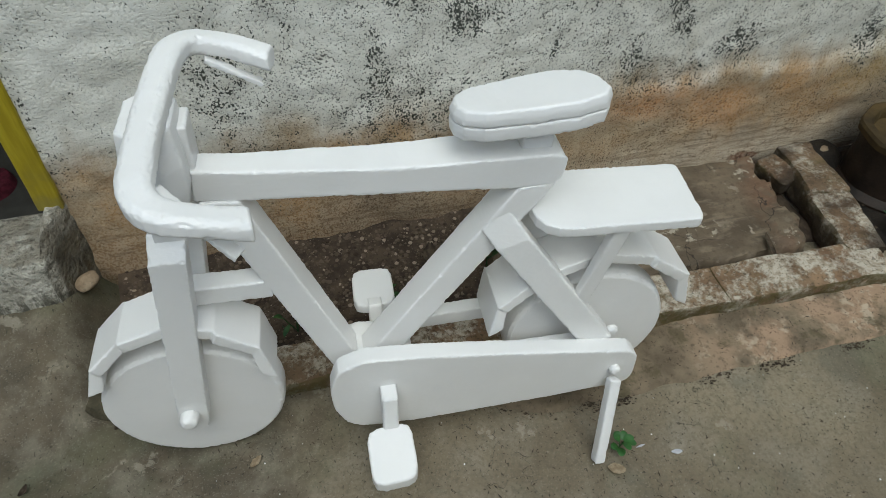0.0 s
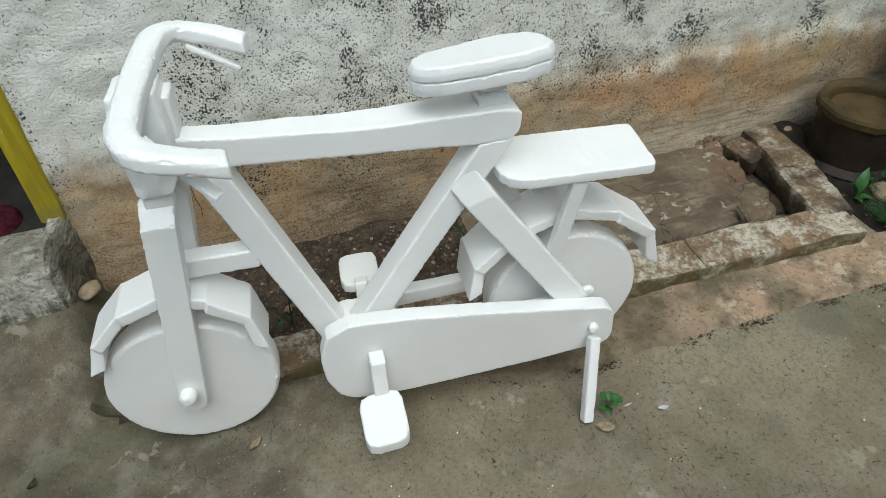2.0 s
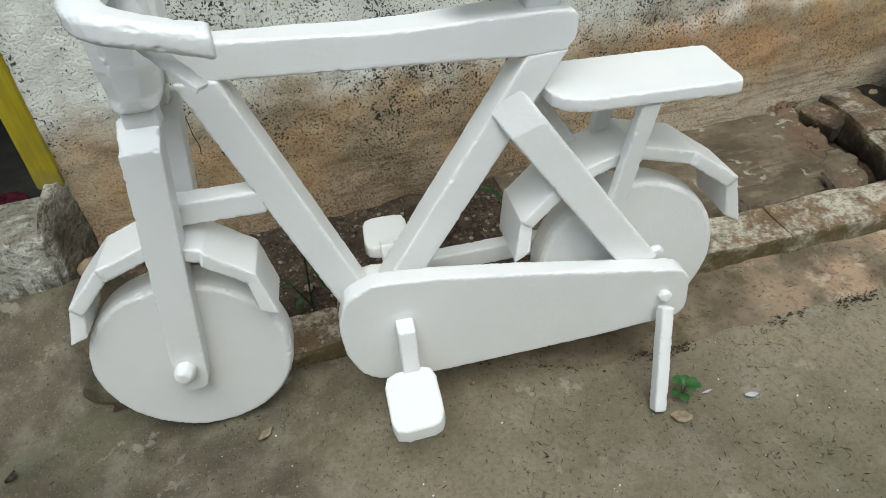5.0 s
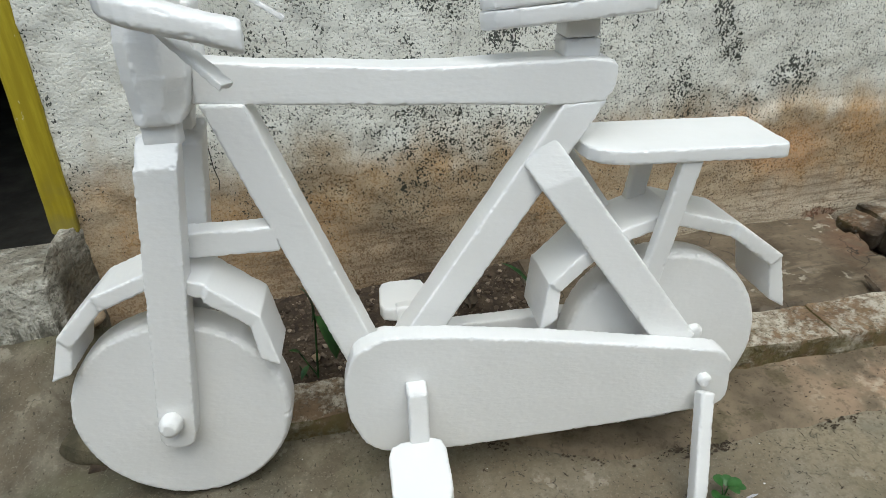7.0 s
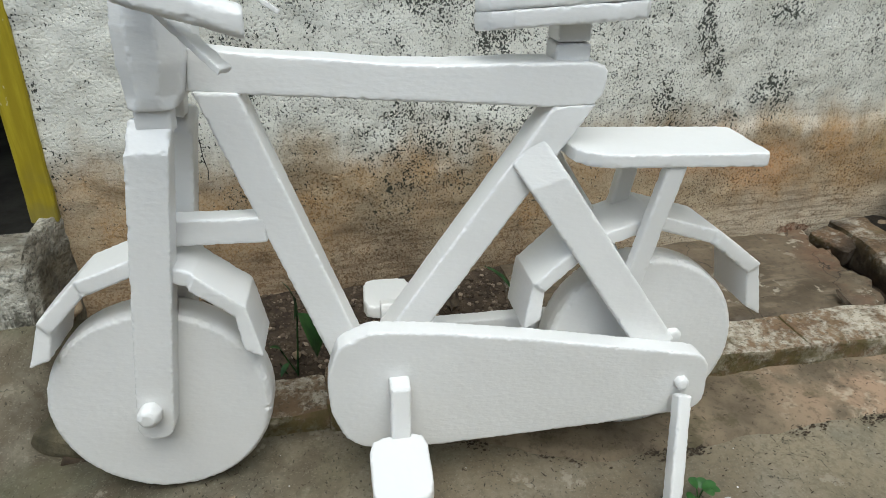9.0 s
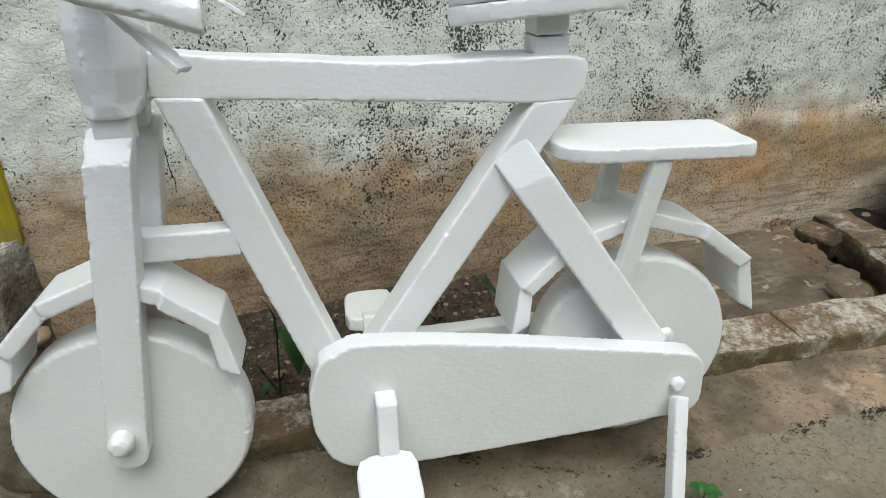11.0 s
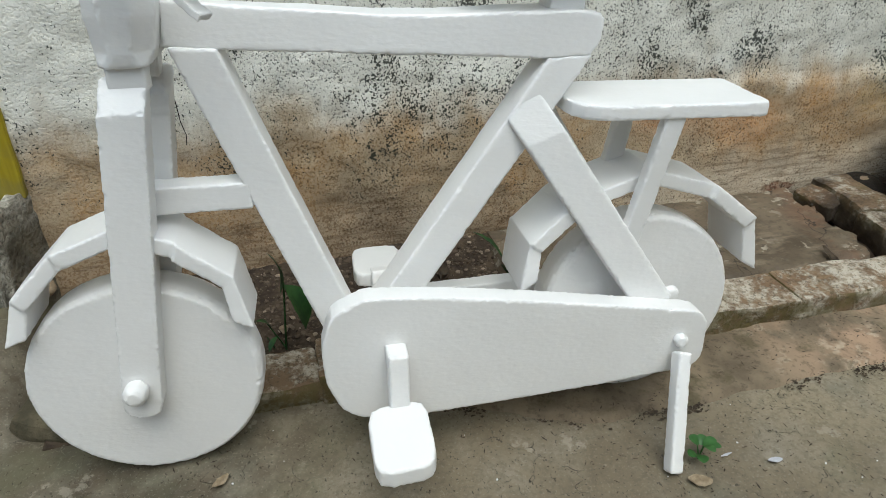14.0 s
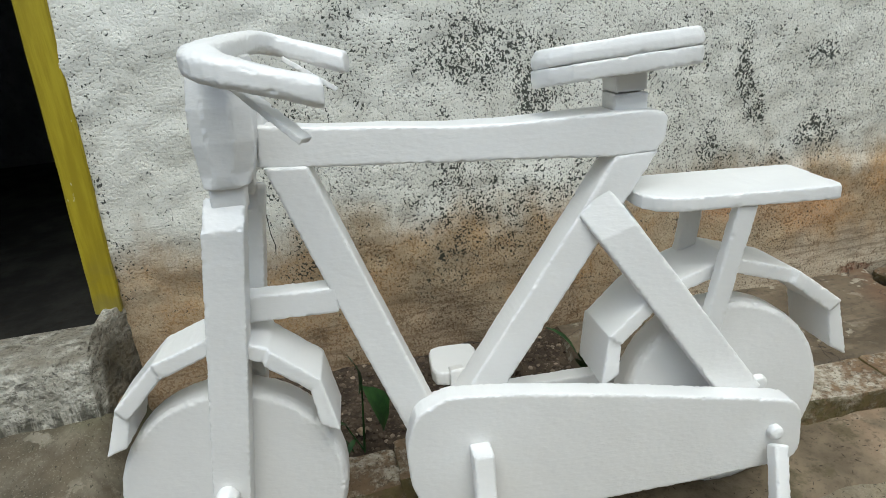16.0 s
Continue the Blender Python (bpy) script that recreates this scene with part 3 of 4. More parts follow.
added_wall("wall_west", (-5.2, -0.9, -0.1), (-5.0, 1.5, 2.7))
# East one is set close so that it darkens the right-hand side.
added_wall("shade_wall_east", (2.45, -0.9, -0.1), (2.65, 1.5, 2.7))


def ground_height(x, y):
    left = step(-0.40, -0.50, x)
    z = 0.10 * step(0.86, 1.17, y) * left
    z -= 0.030 * step(0.90, 0.96, y) * (1 - left) * step(1.34, 1.30, x)
    z -= 0.010 * step(0.75, 1.3, x) * step(0.70, 0.66, y)
    return z if y < 1.33 else -0.3


def ground_sheet():
    xs = spaced([(-40, -4, 6), (-4, -1.3, 0.3), (-1.3, 2.3, 0.011), (2.3, 5, 0.3), (5, 41, 6)])
    ys = spaced([(-40, -3, 6), (-3, -0.1, 0.3), (-0.1, 1.35, 0.011), (1.35, 2.0, 0.13), (2, 41, 6)])
    verts, faces = [], []
    for y in ys:
        for x in xs:
            z = ground_height(x, y)
            if -1.4 < x < 2.4 and -0.2 < y < 1.4:
                z += 0.004 * fbm(x * 2.2, y * 2.2, 3, 3) + 0.0013 * fbm(x * 19, y * 19, 1, 3) + 0.006 * step(-0.42, -0.5, x) * fbm(x * 7, y * 7, 9, 3)
            verts.append((x, y, z - 0.002))
    nx = len(xs)
    for j in range(len(ys) - 1):
        for i in range(nx - 1):
            a = j * nx + i
            faces.append((a, a + 1, a + nx + 1, a + nx))
    me = bpy.data.meshes.new("ground")
    me.from_pydata(verts, [], faces)
    me.materials.append(GROUND)
    me.shade_smooth()
    return tagged(new("ground", me), "worn grey-brown concrete yard with hairline cracks", "ground", kind="structure")


ground_sheet()


def plinth():
    """The rough plastered door step, battered in front, its end splayed towards the jamb."""
    profile = [(1.312, -0.03), (1.310, 0.209), (1.300, 0.216), (1.184, 0.217), (1.170, 0.212), (1.162, 0.192), (1.152, 0.120), (1.144, 0.060), (1.140, -0.03)]
    stations = [(x, 1.0, 0.0) for x in spaced([(-1.6, -0.8, 0.1), (-0.8, -0.492, 0.011)])]
    stations += [(-0.492 + 0.052 * t, 1.0 - t, 0.040 * min(1.0, 4 * t)) for t in (0.02, 0.10, 0.2, 0.3, 0.4, 0.5, 0.6, 0.7, 0.8, 0.9, 1.0)]
    bm = bmesh.new()
    fine = []
    for (y0, z0), (y1, z1) in zip(profile, profile[1:]):
        n = max(1, round(math.hypot(y1 - y0, z1 - z0) / 0.010))
        fine += [(y0 + (y1 - y0) * i / n, z0 + (z1 - z0) * i / n) for i in range(n)]
    fine.append(profile[-1])
    rows = []
    for x, s, rise in stations:
        row = []
        for y, z in fine:
            yy = y if y > 1.285 else 1.285 - (1.285 - y) * s
            zz = z + rise * step(1.12, 1.17, y)
            d = 0.004 * fbm(x * 9, y * 9, z * 9, 3) + 0.0025 * fbm(x * 45, y * 45, z * 45, 2)
            row.append(bm.verts.new((x + 0.8 * d * (s < 1), yy - d * (y < 1.3), zz + d * (y < 1.3))))
        rows.append(row)
    for r0, r1 in zip(rows, rows[1:]):
        for i in range(len(fine) - 1):
            bm.faces.new((r0[i], r1[i], r1[i + 1], r0[i + 1]))
    bmesh.ops.recalc_face_normals(bm, faces=bm.faces[:])
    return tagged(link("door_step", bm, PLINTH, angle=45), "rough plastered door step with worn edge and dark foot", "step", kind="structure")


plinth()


def door_frame():
    """One painted post stands in the view; the rest closes the doorway."""
    root = tagged(new("door_1"), "open doorway with a chipped yellow painted wooden frame", "door", kind="structure")

    def post(x0, x1, l0, l1):
        z0, z1 = 0.245, 2.25
        loops = []
        for z in spaced([(z0, 1.0, 0.03), (1.0, z1, 0.25)]):
            a, b = x0 + l0 * (z - 0.28), x1 + l1 * (z - 0.28)
            w = 0.0012 * fbm(a * 3, 1, z * 14, 3)
            loops.append([(a + w, 1.272, z), (b + w, 1.268 + w, z), (b + w, 1.36, z), (a + w, 1.36, z)])
        bm = lofted(loops)
        bevelled(bm, 0.003, 1, 50)
        return bm

    part("door_post", post(-0.491, -0.4415, 0.036, 0.040), JAMB, root)
    part("door_post", post(-1.15, -1.09, 0.0, 0.0), JAMB, root)
    part("door_head", beam((-1.15, 1.316, 2.22), (-0.33, 1.316, 2.22), 0.06, 0.088), JAMB, root)


door_frame()


def dark_room():
    """The unlit room behind the doorway."""
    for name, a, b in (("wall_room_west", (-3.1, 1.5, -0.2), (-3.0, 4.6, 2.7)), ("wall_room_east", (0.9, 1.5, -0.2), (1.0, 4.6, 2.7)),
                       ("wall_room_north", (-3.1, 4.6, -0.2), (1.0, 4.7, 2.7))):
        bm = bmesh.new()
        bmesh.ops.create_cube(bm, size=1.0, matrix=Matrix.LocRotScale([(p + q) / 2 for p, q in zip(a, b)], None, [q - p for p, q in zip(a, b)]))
        tagged(link(name, bm, ROOM, smooth=False), "plastered room wall, darkened to look unlit", "wall", kind="structure")
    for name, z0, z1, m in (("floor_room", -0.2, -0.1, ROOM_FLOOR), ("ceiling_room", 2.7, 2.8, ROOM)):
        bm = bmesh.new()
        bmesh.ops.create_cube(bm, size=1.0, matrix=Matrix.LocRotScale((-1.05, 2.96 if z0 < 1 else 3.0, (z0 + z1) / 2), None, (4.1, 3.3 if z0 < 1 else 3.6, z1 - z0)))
        tagged(link(name, bm, m, smooth=False), "cement floor of the room, darkened to look unlit" if z0 < 1 else "room ceiling, darkened to look unlit", "floor" if z0 < 1 else "ceiling", kind="structure")


dark_room()


def door_mat():
    """A round knotted mat of yarn on the room floor."""
    bm = bmesh.new()
    cx, cy, z = -0.826, 1.806, -0.088
    rings = []
    for r in [0.008 + 0.0066 * i for i in range(11)]:
        ring = []
        for i in range(40):
            a = math.tau * i / 40
            h = 0.012 + 0.006 * (i % 2) + 0.004 * noise.noise(Vector((r * 90, a * 6, 0)))
            ring.append((cx + r * math.cos(a) * 1.0, cy + r * math.sin(a) * 0.95, z + h * (1 if r < 0.07 else 0.3)))
        rings.append(ring)
    rings.append([(cx + 0.078 * math.cos(math.tau * i / 40), cy + 0.074 * math.sin(math.tau * i / 40), z - 0.012) for i in range(40)])
    tagged(link("door_mat", lofted(rings), MAT, angle=80), "small round crimson yarn mat on the dark floor", "mat")


door_mat()


# ---------------------------------------------------------------- brick bed against the wall
def kerb_line(x):
    return 0.868 - 0.046 * (x + 0.10) * 0.98


def worn_brick(m, length, width, height, wear=0.006, relief=0.006):
    """A brick in its place, so that the mortar's relief runs on from one to the next."""
    bm = bmesh.new()
    bmesh.ops.create_cube(bm, size=1.0, matrix=m @ Matrix.Diagonal((length, width, height, 1)))
    bevelled(bm, wear, 2)
    roughen(bm, 0.022, 0.0, 1.0)
    for v in bm.verts:
        p = v.co
        v.co = p + noise.noise_vector(p * 13) * relief + noise.noise_vector(p * 45) * 0.0028
    return bm


kerb = tagged(new("kerb"), "worn brick kerb with flaking lime mortar and moss", "kerb", kind="structure")
x = -0.215
for i in range(1, 8):
    length = 0.222 + 0.010 * math.sin(i * 2.7)
    mid = x + length / 2
    low = 0.010 * (i == 1) + 0.004 * math.sin(i * 1.9)
    part("brick", worn_brick(pose(mid, kerb_line(mid) + 0.056 + 0.006 * (i == 1), 0.020 - low, 0, 0, -2.6), length + 0.003, 0.102, 0.072, 0.014 if i == 1 else 0.007), KERB, kerb)
    x += length
part("brick", worn_brick(pose(-0.352, 0.985, -0.006, 0, 2, -22), 0.180, 0.185, 0.074, 0.022, 0.011), MOSSY, kerb, "broad mossy end block")
end_kerb = tagged(new("end_kerb"), "short cross kerb of wet bricks topped with lime", "kerb", kind="structure")
for i in range(2):
    part("brick", worn_brick(pose(1.327 + 0.034 * i, 0.985 + 0.190 * i, 0.018 + 0.004 * i, 0, 0, 80 + 2 * i), 0.200, 0.112, 0.080, 0.012, 0.009), KERB_WET, end_kerb)


def apron_edge(x):
    return 0.690 - 0.012 * (x - 0.9) + 0.012 * fbm(x * 9, 3, 0, 4) + 0.13 * step(0.45, 0.12, x)


def apron():
    """The mortar strip along the foot of the kerb, broken at its outer edge."""
    verts, faces = [], []
    xs = spaced([(0.10, 1.75, 0.012)])
    cols = 13
    for x in xs:
        inner = kerb_line(x) + 0.02
        outer = apron_edge(x)
        for j in range(cols):
            t = j / (cols - 1)
            y = outer + (inner - outer) * t
            z = 0.006 + 0.007 * t + 0.003 * fbm(x * 15, y * 15, 5, 3)
            if j == 0:
                z = -0.012
            verts.append((x, y, z - 0.010 * step(1.35, 1.6, x)))
    for i in range(len(xs) - 1):
        for j in range(cols - 1):
            a = i * cols + j
            faces.append((a, a + cols, a + cols + 1, a + 1))
    me = bpy.data.meshes.new("apron")
    me.from_pydata(verts, [], faces)
    me.materials.append(APRON)
    me.shade_smooth()
    tagged(new("pavement_apron", me), "pinkish mortar strip along the kerb foot", "pavement", kind="structure")


apron()


def sheet(name, x0, x1, y0, y1, cell, height, material, label, category, kind="structure", drop=0.04):
    xs, ys = spaced([(x0, x1, cell)]), spaced([(y0, y1, cell)])
    verts, faces = [], []
    nx = len(xs)
    for j, y in enumerate(ys):
        for i, x in enumerate(xs):
            edge = i in (0, nx - 1) or j in (0, len(ys) - 1)
            verts.append((x, y, height(x, y) - (drop if edge else 0)))
    for j in range(len(ys) - 1):
        for i in range(nx - 1):
            a = j * nx + i
            faces.append((a, a + 1, a + nx + 1, a + nx))
    me = bpy.data.meshes.new(name)
    me.from_pydata(verts, [], faces)
    me.materials.append(material)
    me.shade_smooth()
    me.set_sharp_from_angle(angle=radians(50))
    return tagged(new(name, me), label, category, kind=kind)


def soil_z(x, y):
    return 0.004 + 0.014 * fbm(x * 8, y * 8, 2, 4) + 0.03 * step(1.15, 1.28, y) * step(1.2, 1.1, x) - 0.02 * step(1.1, 1.2, x) - 0.055 * step(0.74, 0.84, x) * step(1.01, 0.97, y)


sheet("soil_bed", -0.42, 1.30, 0.88, 1.285, 0.009, lambda x, y: soil_z(x, y),
      SOIL, "dark gritty soil between kerb and wall", "soil")
sheet("slab", 0.42, 1.262, 0.937, 1.285, 0.012, lambda x, y: 0.028 + 0.012 * step(1.0, 1.26, y) + 0.004 * fbm(x * 9, y * 9, 6, 4) - 0.06 * step(0.02, 0.0, y - 0.937 - 0.022 * fbm(x * 11, 2, 0, 3) - 0.008) - 0.06 * step(1.226, 1.240, x + 0.022 * fbm(3, y * 12, 0, 3) - 0.06 * (y - 1.1)),
      SLAB, "broken brown cement slab sloping from the wall", "slab")
sheet("soil_yard", 1.40, 2.4, 0.62, 1.30, 0.012, lambda x, y: -0.012 + 0.02 * step(0.70, 0.95, y) + 0.012 * fbm(x * 7, y * 7, 12, 4) - 0.03 * step(0.72, 0.62, y) + 0.05 * step(0.10, 0.03, math.hypot(x - 1.446, y - 1.24)),
      DARK_SOIL, "damp dark soil beside the bed", "soil")
# Sunken corner with the darkest soil.
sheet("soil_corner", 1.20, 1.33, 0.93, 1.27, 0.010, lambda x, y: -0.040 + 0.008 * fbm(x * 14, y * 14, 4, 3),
      DARK_SOIL, "near-black soil in the hole between slab and cross kerb", "soil")


def scatter(name, count, box, size, material, label, height, flat=0.6, seed=3, category="gravel"):
    """Small stones or crumbs, too many to count."""
    rnd = random.Random(seed)
    verts, faces = [], []
    ico = bmesh.new()
    bmesh.ops.create_icosphere(ico, subdivisions=1, radius=1.0)
    base_v, base_f = [v.co.copy() for v in ico.verts], [[v.index for v in f.verts] for f in ico.faces]
    ico.free()
    for _ in range(count):
        x, y = rnd.uniform(box[0], box[1]), rnd.uniform(box[2], box[3])
        s = size[0] + (size[1] - size[0]) * rnd.random() ** 3
        m = Euler((rnd.random() * 6, rnd.random() * 6, rnd.random() * 6)).to_matrix()
        k = len(verts)
        for p in base_v:
            q = m @ (p * (0.75 + 0.5 * rnd.random()))
            verts.append((x + q.x * s, y + q.y * s, height(x, y) + q.z * s * flat + s * 0.15))
        faces += [[k + i for i in f] for f in base_f]
    me = bpy.data.meshes.new(name)
    me.from_pydata(verts, [], faces)
    me.materials.append(material)
    return tagged(new(name, me), label, category, kind="stuff")


scatter("gravel", 6500, (-0.40, 0.46, 0.93, 1.27), (0.0010, 0.0065), PEBBLE, "loose brown gravel and grit on the soil", soil_z)
scatter("gravel", 600, (0.44, 1.10, 0.92, 0.985), (0.0015, 0.009), PEBBLE, "grit in the broken slab edge", lambda x, y: 0.006 - 0.055 * step(0.74, 0.84, x), seed=8)
scatter("gravel", 350, (1.42, 2.2, 0.75, 1.26), (0.002, 0.008), LITTER, "grit on the damp soil", lambda x, y: -0.005 + 0.02 * step(0.70, 0.95, y), seed=9)
scatter("gravel", 200, (1.495, 1.617, 1.06, 1.165), (0.002, 0.007), PEBBLE, "light grit on the earth in the pot", lambda x, y: 0.134, seed=14)
scatter("foam_crumbs", 110, (-0.3, 1.5, 0.25, 0.83), (0.0008, 0.0022), FOAM, "tiny white foam crumbs on the concrete", lambda x, y: ground_height(x, y) + 0.001, 0.7, 12, "crumbs")


def litter():
    """Dark dry slivers strewn over the concrete."""
    rnd = random.Random(21)
    verts, faces = [], []
    for _ in range(4200):
        x, y = rnd.uniform(-0.75, 1.9), rnd.uniform(0.15, 0.83)
        if x < 0.2 and rnd.random() < 0.6:
            continue
        a, l, w = rnd.random() * 6.28, 0.001 + 0.006 * rnd.random() ** 2.5, rnd.uniform(0.0005, 0.0014)
        c, s, z = math.cos(a), math.sin(a), ground_height(x, y) + 0.0025 + (0.012 if y > 0.68 and x > 0.3 else 0)
        k = len(verts)
        for u, v, h in ((-l, 0, 0), (0, -w, 0.0006), (l, 0, 0.001), (0, w, 0.0006), (0, 0, 0.0016)):
            verts.append((x + u * c - v * s, y + u * s + v * c, z + h))
        faces += [(k, k + 1, k + 4), (k + 1, k + 2, k + 4), (k + 2, k + 3, k + 4), (k + 3, k, k + 4)]
    me = bpy.data.meshes.new("litter")
    me.from_pydata(verts, [], faces)
    me.materials.append(LITTER)
    tagged(new("litter", me), "dark dry slivers strewn over the concrete", "litter", kind="stuff")


litter()


def edge_dirt():
    """Black moss and dirt caught along the broken edge of the apron and the kerb foot."""
    rnd = random.Random(33)
    verts, faces = [], []
    for _ in range(5000):
        x = rnd.uniform(0.15, 1.6)
        foot = rnd.random() < 0.35
        if fbm(x * 8, 5 if foot else 2, 0, 3) < rnd.uniform(-0.1, 0.45):
            continue
        y = kerb_line(x) - 0.004 + rnd.gauss(0, 0.004) if foot else apron_edge(x) + rnd.gauss(-0.002, 0.006)
        z = 0.010 if foot else ground_height(x, y) + 0.001
        a, l = rnd.random() * 6.28, 0.0006 + 0.0026 * rnd.random() ** 2
        k = len(verts)
        for i in range(5):
            b = a + i * 1.2566
            r = l * rnd.uniform(0.5, 1.1)
            verts.append((x + r * 1.5 * math.cos(b), y + r * math.sin(b), z - 0.001))
        verts.append((x, y, z + l * 0.7))
        faces += [(k + i, k + (i + 1) % 5, k + 5) for i in range(5)]
    me = bpy.data.meshes.new("dirt")
    me.from_pydata(verts, [], faces)
    me.materials.append(LITTER)
    tagged(new("dirt", me), "black moss and dirt along the broken mortar edge", "dirt", kind="stuff")


edge_dirt()

# ---------------------------------------------------------------- the foam bicycle
bike = tagged(new("bicycle"), "white painted foam model bicycle standing against the kerb", "bicycle")
bike.matrix_basis = pose(0, 0.84, 0, -3.5, 0, -5)


def disc(u, w, radius, v0, v1, seed):
    """A solid wheel, cut by hand, so not quite round."""
    n = 44
    loops = []
    for v, k in ((v0, 0.955), (v0 + 0.006, 0.988), (v0 + 0.016, 1.0), (v1 - 0.012, 1.0), (v1, 0.97)):
        ring = []
        for i in range(n):
            a = math.tau * i / n
            r = radius * k * (1 + 0.010 * noise.noise(Vector((math.cos(a) * 1.6, math.sin(a) * 1.6, seed))))
            ring.append((u + r * math.cos(a), v, w + r * math.sin(a)))
        loops.append(ring)
    return lofted(loops)


front_wheel = foam("front_wheel", disc(-0.217, 0.1515, 0.1525, -0.062, -0.004, 1.0), bike, 0.001, 0.0017, 0.0007, 3.0)
rear_wheel = foam("rear_wheel", disc(0.505, 0.158, 0.157, -0.030, 0.025, 5.0), bike, 0.001, 0.0017, 0.0007, 3.0)


def fork_leg(v0, v1, seed, du=0.0):
    top, bottom, half = Vector((-0.157 + du, 0.558)), Vector((-0.224 + du, 0.120)), 0.0245
    d = (bottom - top).normalized()
    s = Vector((-d.y, d.x)) * half
    outline = [top + s, top - s, bottom - s * 1.0, bottom + s * 1.0]
    bm = prism(rounded([tuple(p) for p in outline], [0.004, 0.004, 0.022, 0.022], 3), v0, v1)
    front = min(v0, v1)
    facet(bm, (-0.16, front, 0.527), (0, -0.80, 0.60))
    facet(bm, (-0.180, front, 0.540), (-0.60, -0.66, 0.45))
    facet(bm, (-0.142, front, 0.540), (0.60, -0.66, 0.45))
    return foam("fork_leg", bm, bike, 0.0035, seed=seed)


near_leg = fork_leg(-0.092, -0.056, 2.0)
far_leg = fork_leg(-0.002, 0.034, 3.0, 0.011)


def nut(u, v, w, r, l, parent, name="axle_nut"):
    loops = []
    for dv, k in ((0.0, 1.0), (-l * 0.7, 1.0), (-l, 0.72)):
        loops.append([(u + r * k * math.cos(math.tau * (i + 0.3) / 7), v + dv, w + r * k * math.sin(math.tau * (i + 0.3) / 7)) for i in range(7)])
    bm = lofted(loops)
    return foam(name, bm, parent, 0.002, 0.0025, 0.0008)


nut(-0.221, -0.091, 0.169, 0.0165, 0.024, near_leg)
foam("fork_neck", beam((-0.153, -0.0590, 0.546), (-0.151, -0.0590, 0.582), 0.041, 0.030), near_leg, 0.003)
foam("fork_neck", beam((-0.153, 0.012, 0.548), (-0.150, 0.012, 0.582), 0.041, 0.034), far_leg, 0.003)


def head_block():
    loops = []
    for w, u0, u1, v0, v1 in ((0.573, -0.177, -0.126, -0.0815, 0.031), (0.588, -0.180, -0.119, -0.085, 0.034), (0.625, -0.182, -0.110, -0.088, 0.036),
                              (0.665, -0.180, -0.108, -0.088, 0.034), (0.718, -0.172, -0.110, -0.080, 0.026)):
        c = 0.020 if w > 0.58 else 0.008
        loops.append([(u0 + c, v0, w), (u1 - c, v0, w), (u1, v0 + c, w), (u1, v1 - c, w), (u1 - c, v1, w), (u0 + c, v1, w), (u0, v1 - c, w), (u0, v0 + c, w)])
    return foam("head_block", lofted(loops), bike, 0.004, 0.0017, 0.0022, 4.0)


head_block()
foam("steering_column", beam((-0.122, -0.012, 0.585), (-0.116, -0.012, 0.700), 0.034, 0.05), bike, 0.005)


def sweep(points, width, thick, name, parent, seed, bevel=0.006):
    """A flat-section bar that follows a bent line."""
    pts = [Vector(p) for p in points]
    fine = []
    for i in range(len(pts) - 1):
        p0, p1, p2, p3 = pts[max(0, i - 1)], pts[i], pts[i + 1], pts[min(len(pts) - 1, i + 2)]
        for k in range(4):
            t = k / 4
            fine.append(0.5 * ((2 * p1) + (p2 - p0) * t + (2 * p0 - 5 * p1 + 4 * p2 - p3) * t * t + (3 * p1 - p0 - 3 * p2 + p3) * t ** 3))
    fine.append(pts[-1])
    loops = []
    for i, p in enumerate(fine):
        d = (fine[min(i + 1, len(fine) - 1)] - fine[max(i - 1, 0)]).normalized()
        side = d.cross(Vector((0, 0, 1))).normalized()
        w, h = width / 2 * (1 + 0.05 * noise.noise(p * 30)), thick / 2 * (1 + 0.07 * noise.noise(p * 40))
        c = 0.60
        loops.append([p + side * w * a + Vector((0, 0, h * b)) for a, b in ((1, -c), (1, c), (c, 1), (-c, 1), (-1, c), (-1, -c), (-c, -1), (c, -1))])
    return foam(name, lofted(loops), parent, 0.002, 0.0017, 0.0021, seed)


def tilted(u, v):
    return (u, v, 0.6885 + 0.060 * v - 0.33 * (u + 0.01))


handlebar = sweep([tilted(*p) for p in ((-0.020, -0.203), (-0.068, -0.208), (-0.112, -0.205), (-0.132, -0.176), (-0.134, -0.118), (-0.133, -0.058), (-0.130, -0.002),
                                        (-0.126, 0.052), (-0.119, 0.100), (-0.098, 0.129), (-0.060, 0.139), (-0.028, 0.136), (0.003, 0.130))], 0.038, 0.029, "handlebar", bike, 6.0)
foam("brake_lever", beam((-0.120, -0.160, 0.706), (-0.042, -0.205, 0.637), 0.018, 0.007, (0, 0, 1)), handlebar, 0.0006, 0.0011, 0.0002)
foam("brake_lever", beam((-0.085, 0.118, 0.706), (-0.016, 0.127, 0.657), 0.017, 0.007, (0, 0, 1)), handlebar, 0.0006, 0.0011, 0.0002)

# frame
tube = [(-0.110, 0.637), (-0.05, 0.629), (0.05, 0.620), (0.13, 0.612), (0.20, 0.609), (0.29, 0.609), (0.372, 0.607), (0.393, 0.604), (0.399, 0.596), (0.397, 0.571),
        (0.3845, 0.5530), (0.327, 0.5515), (0.23, 0.560), (0.10, 0.569), (-0.06, 0.581), (-0.116, 0.586)]


def skewed(bm, dv=0.063, dw=0.0, u0=0.12, near=None):
    """Shears a plate along its length; near: a shear of its own for the near face."""
    for v in bm.verts:
        v.co.y += (dv if near is None or v.co.y > 0 else near) * (v.co.x - u0)
        v.co.z += dw * (v.co.x - u0)
    return bm


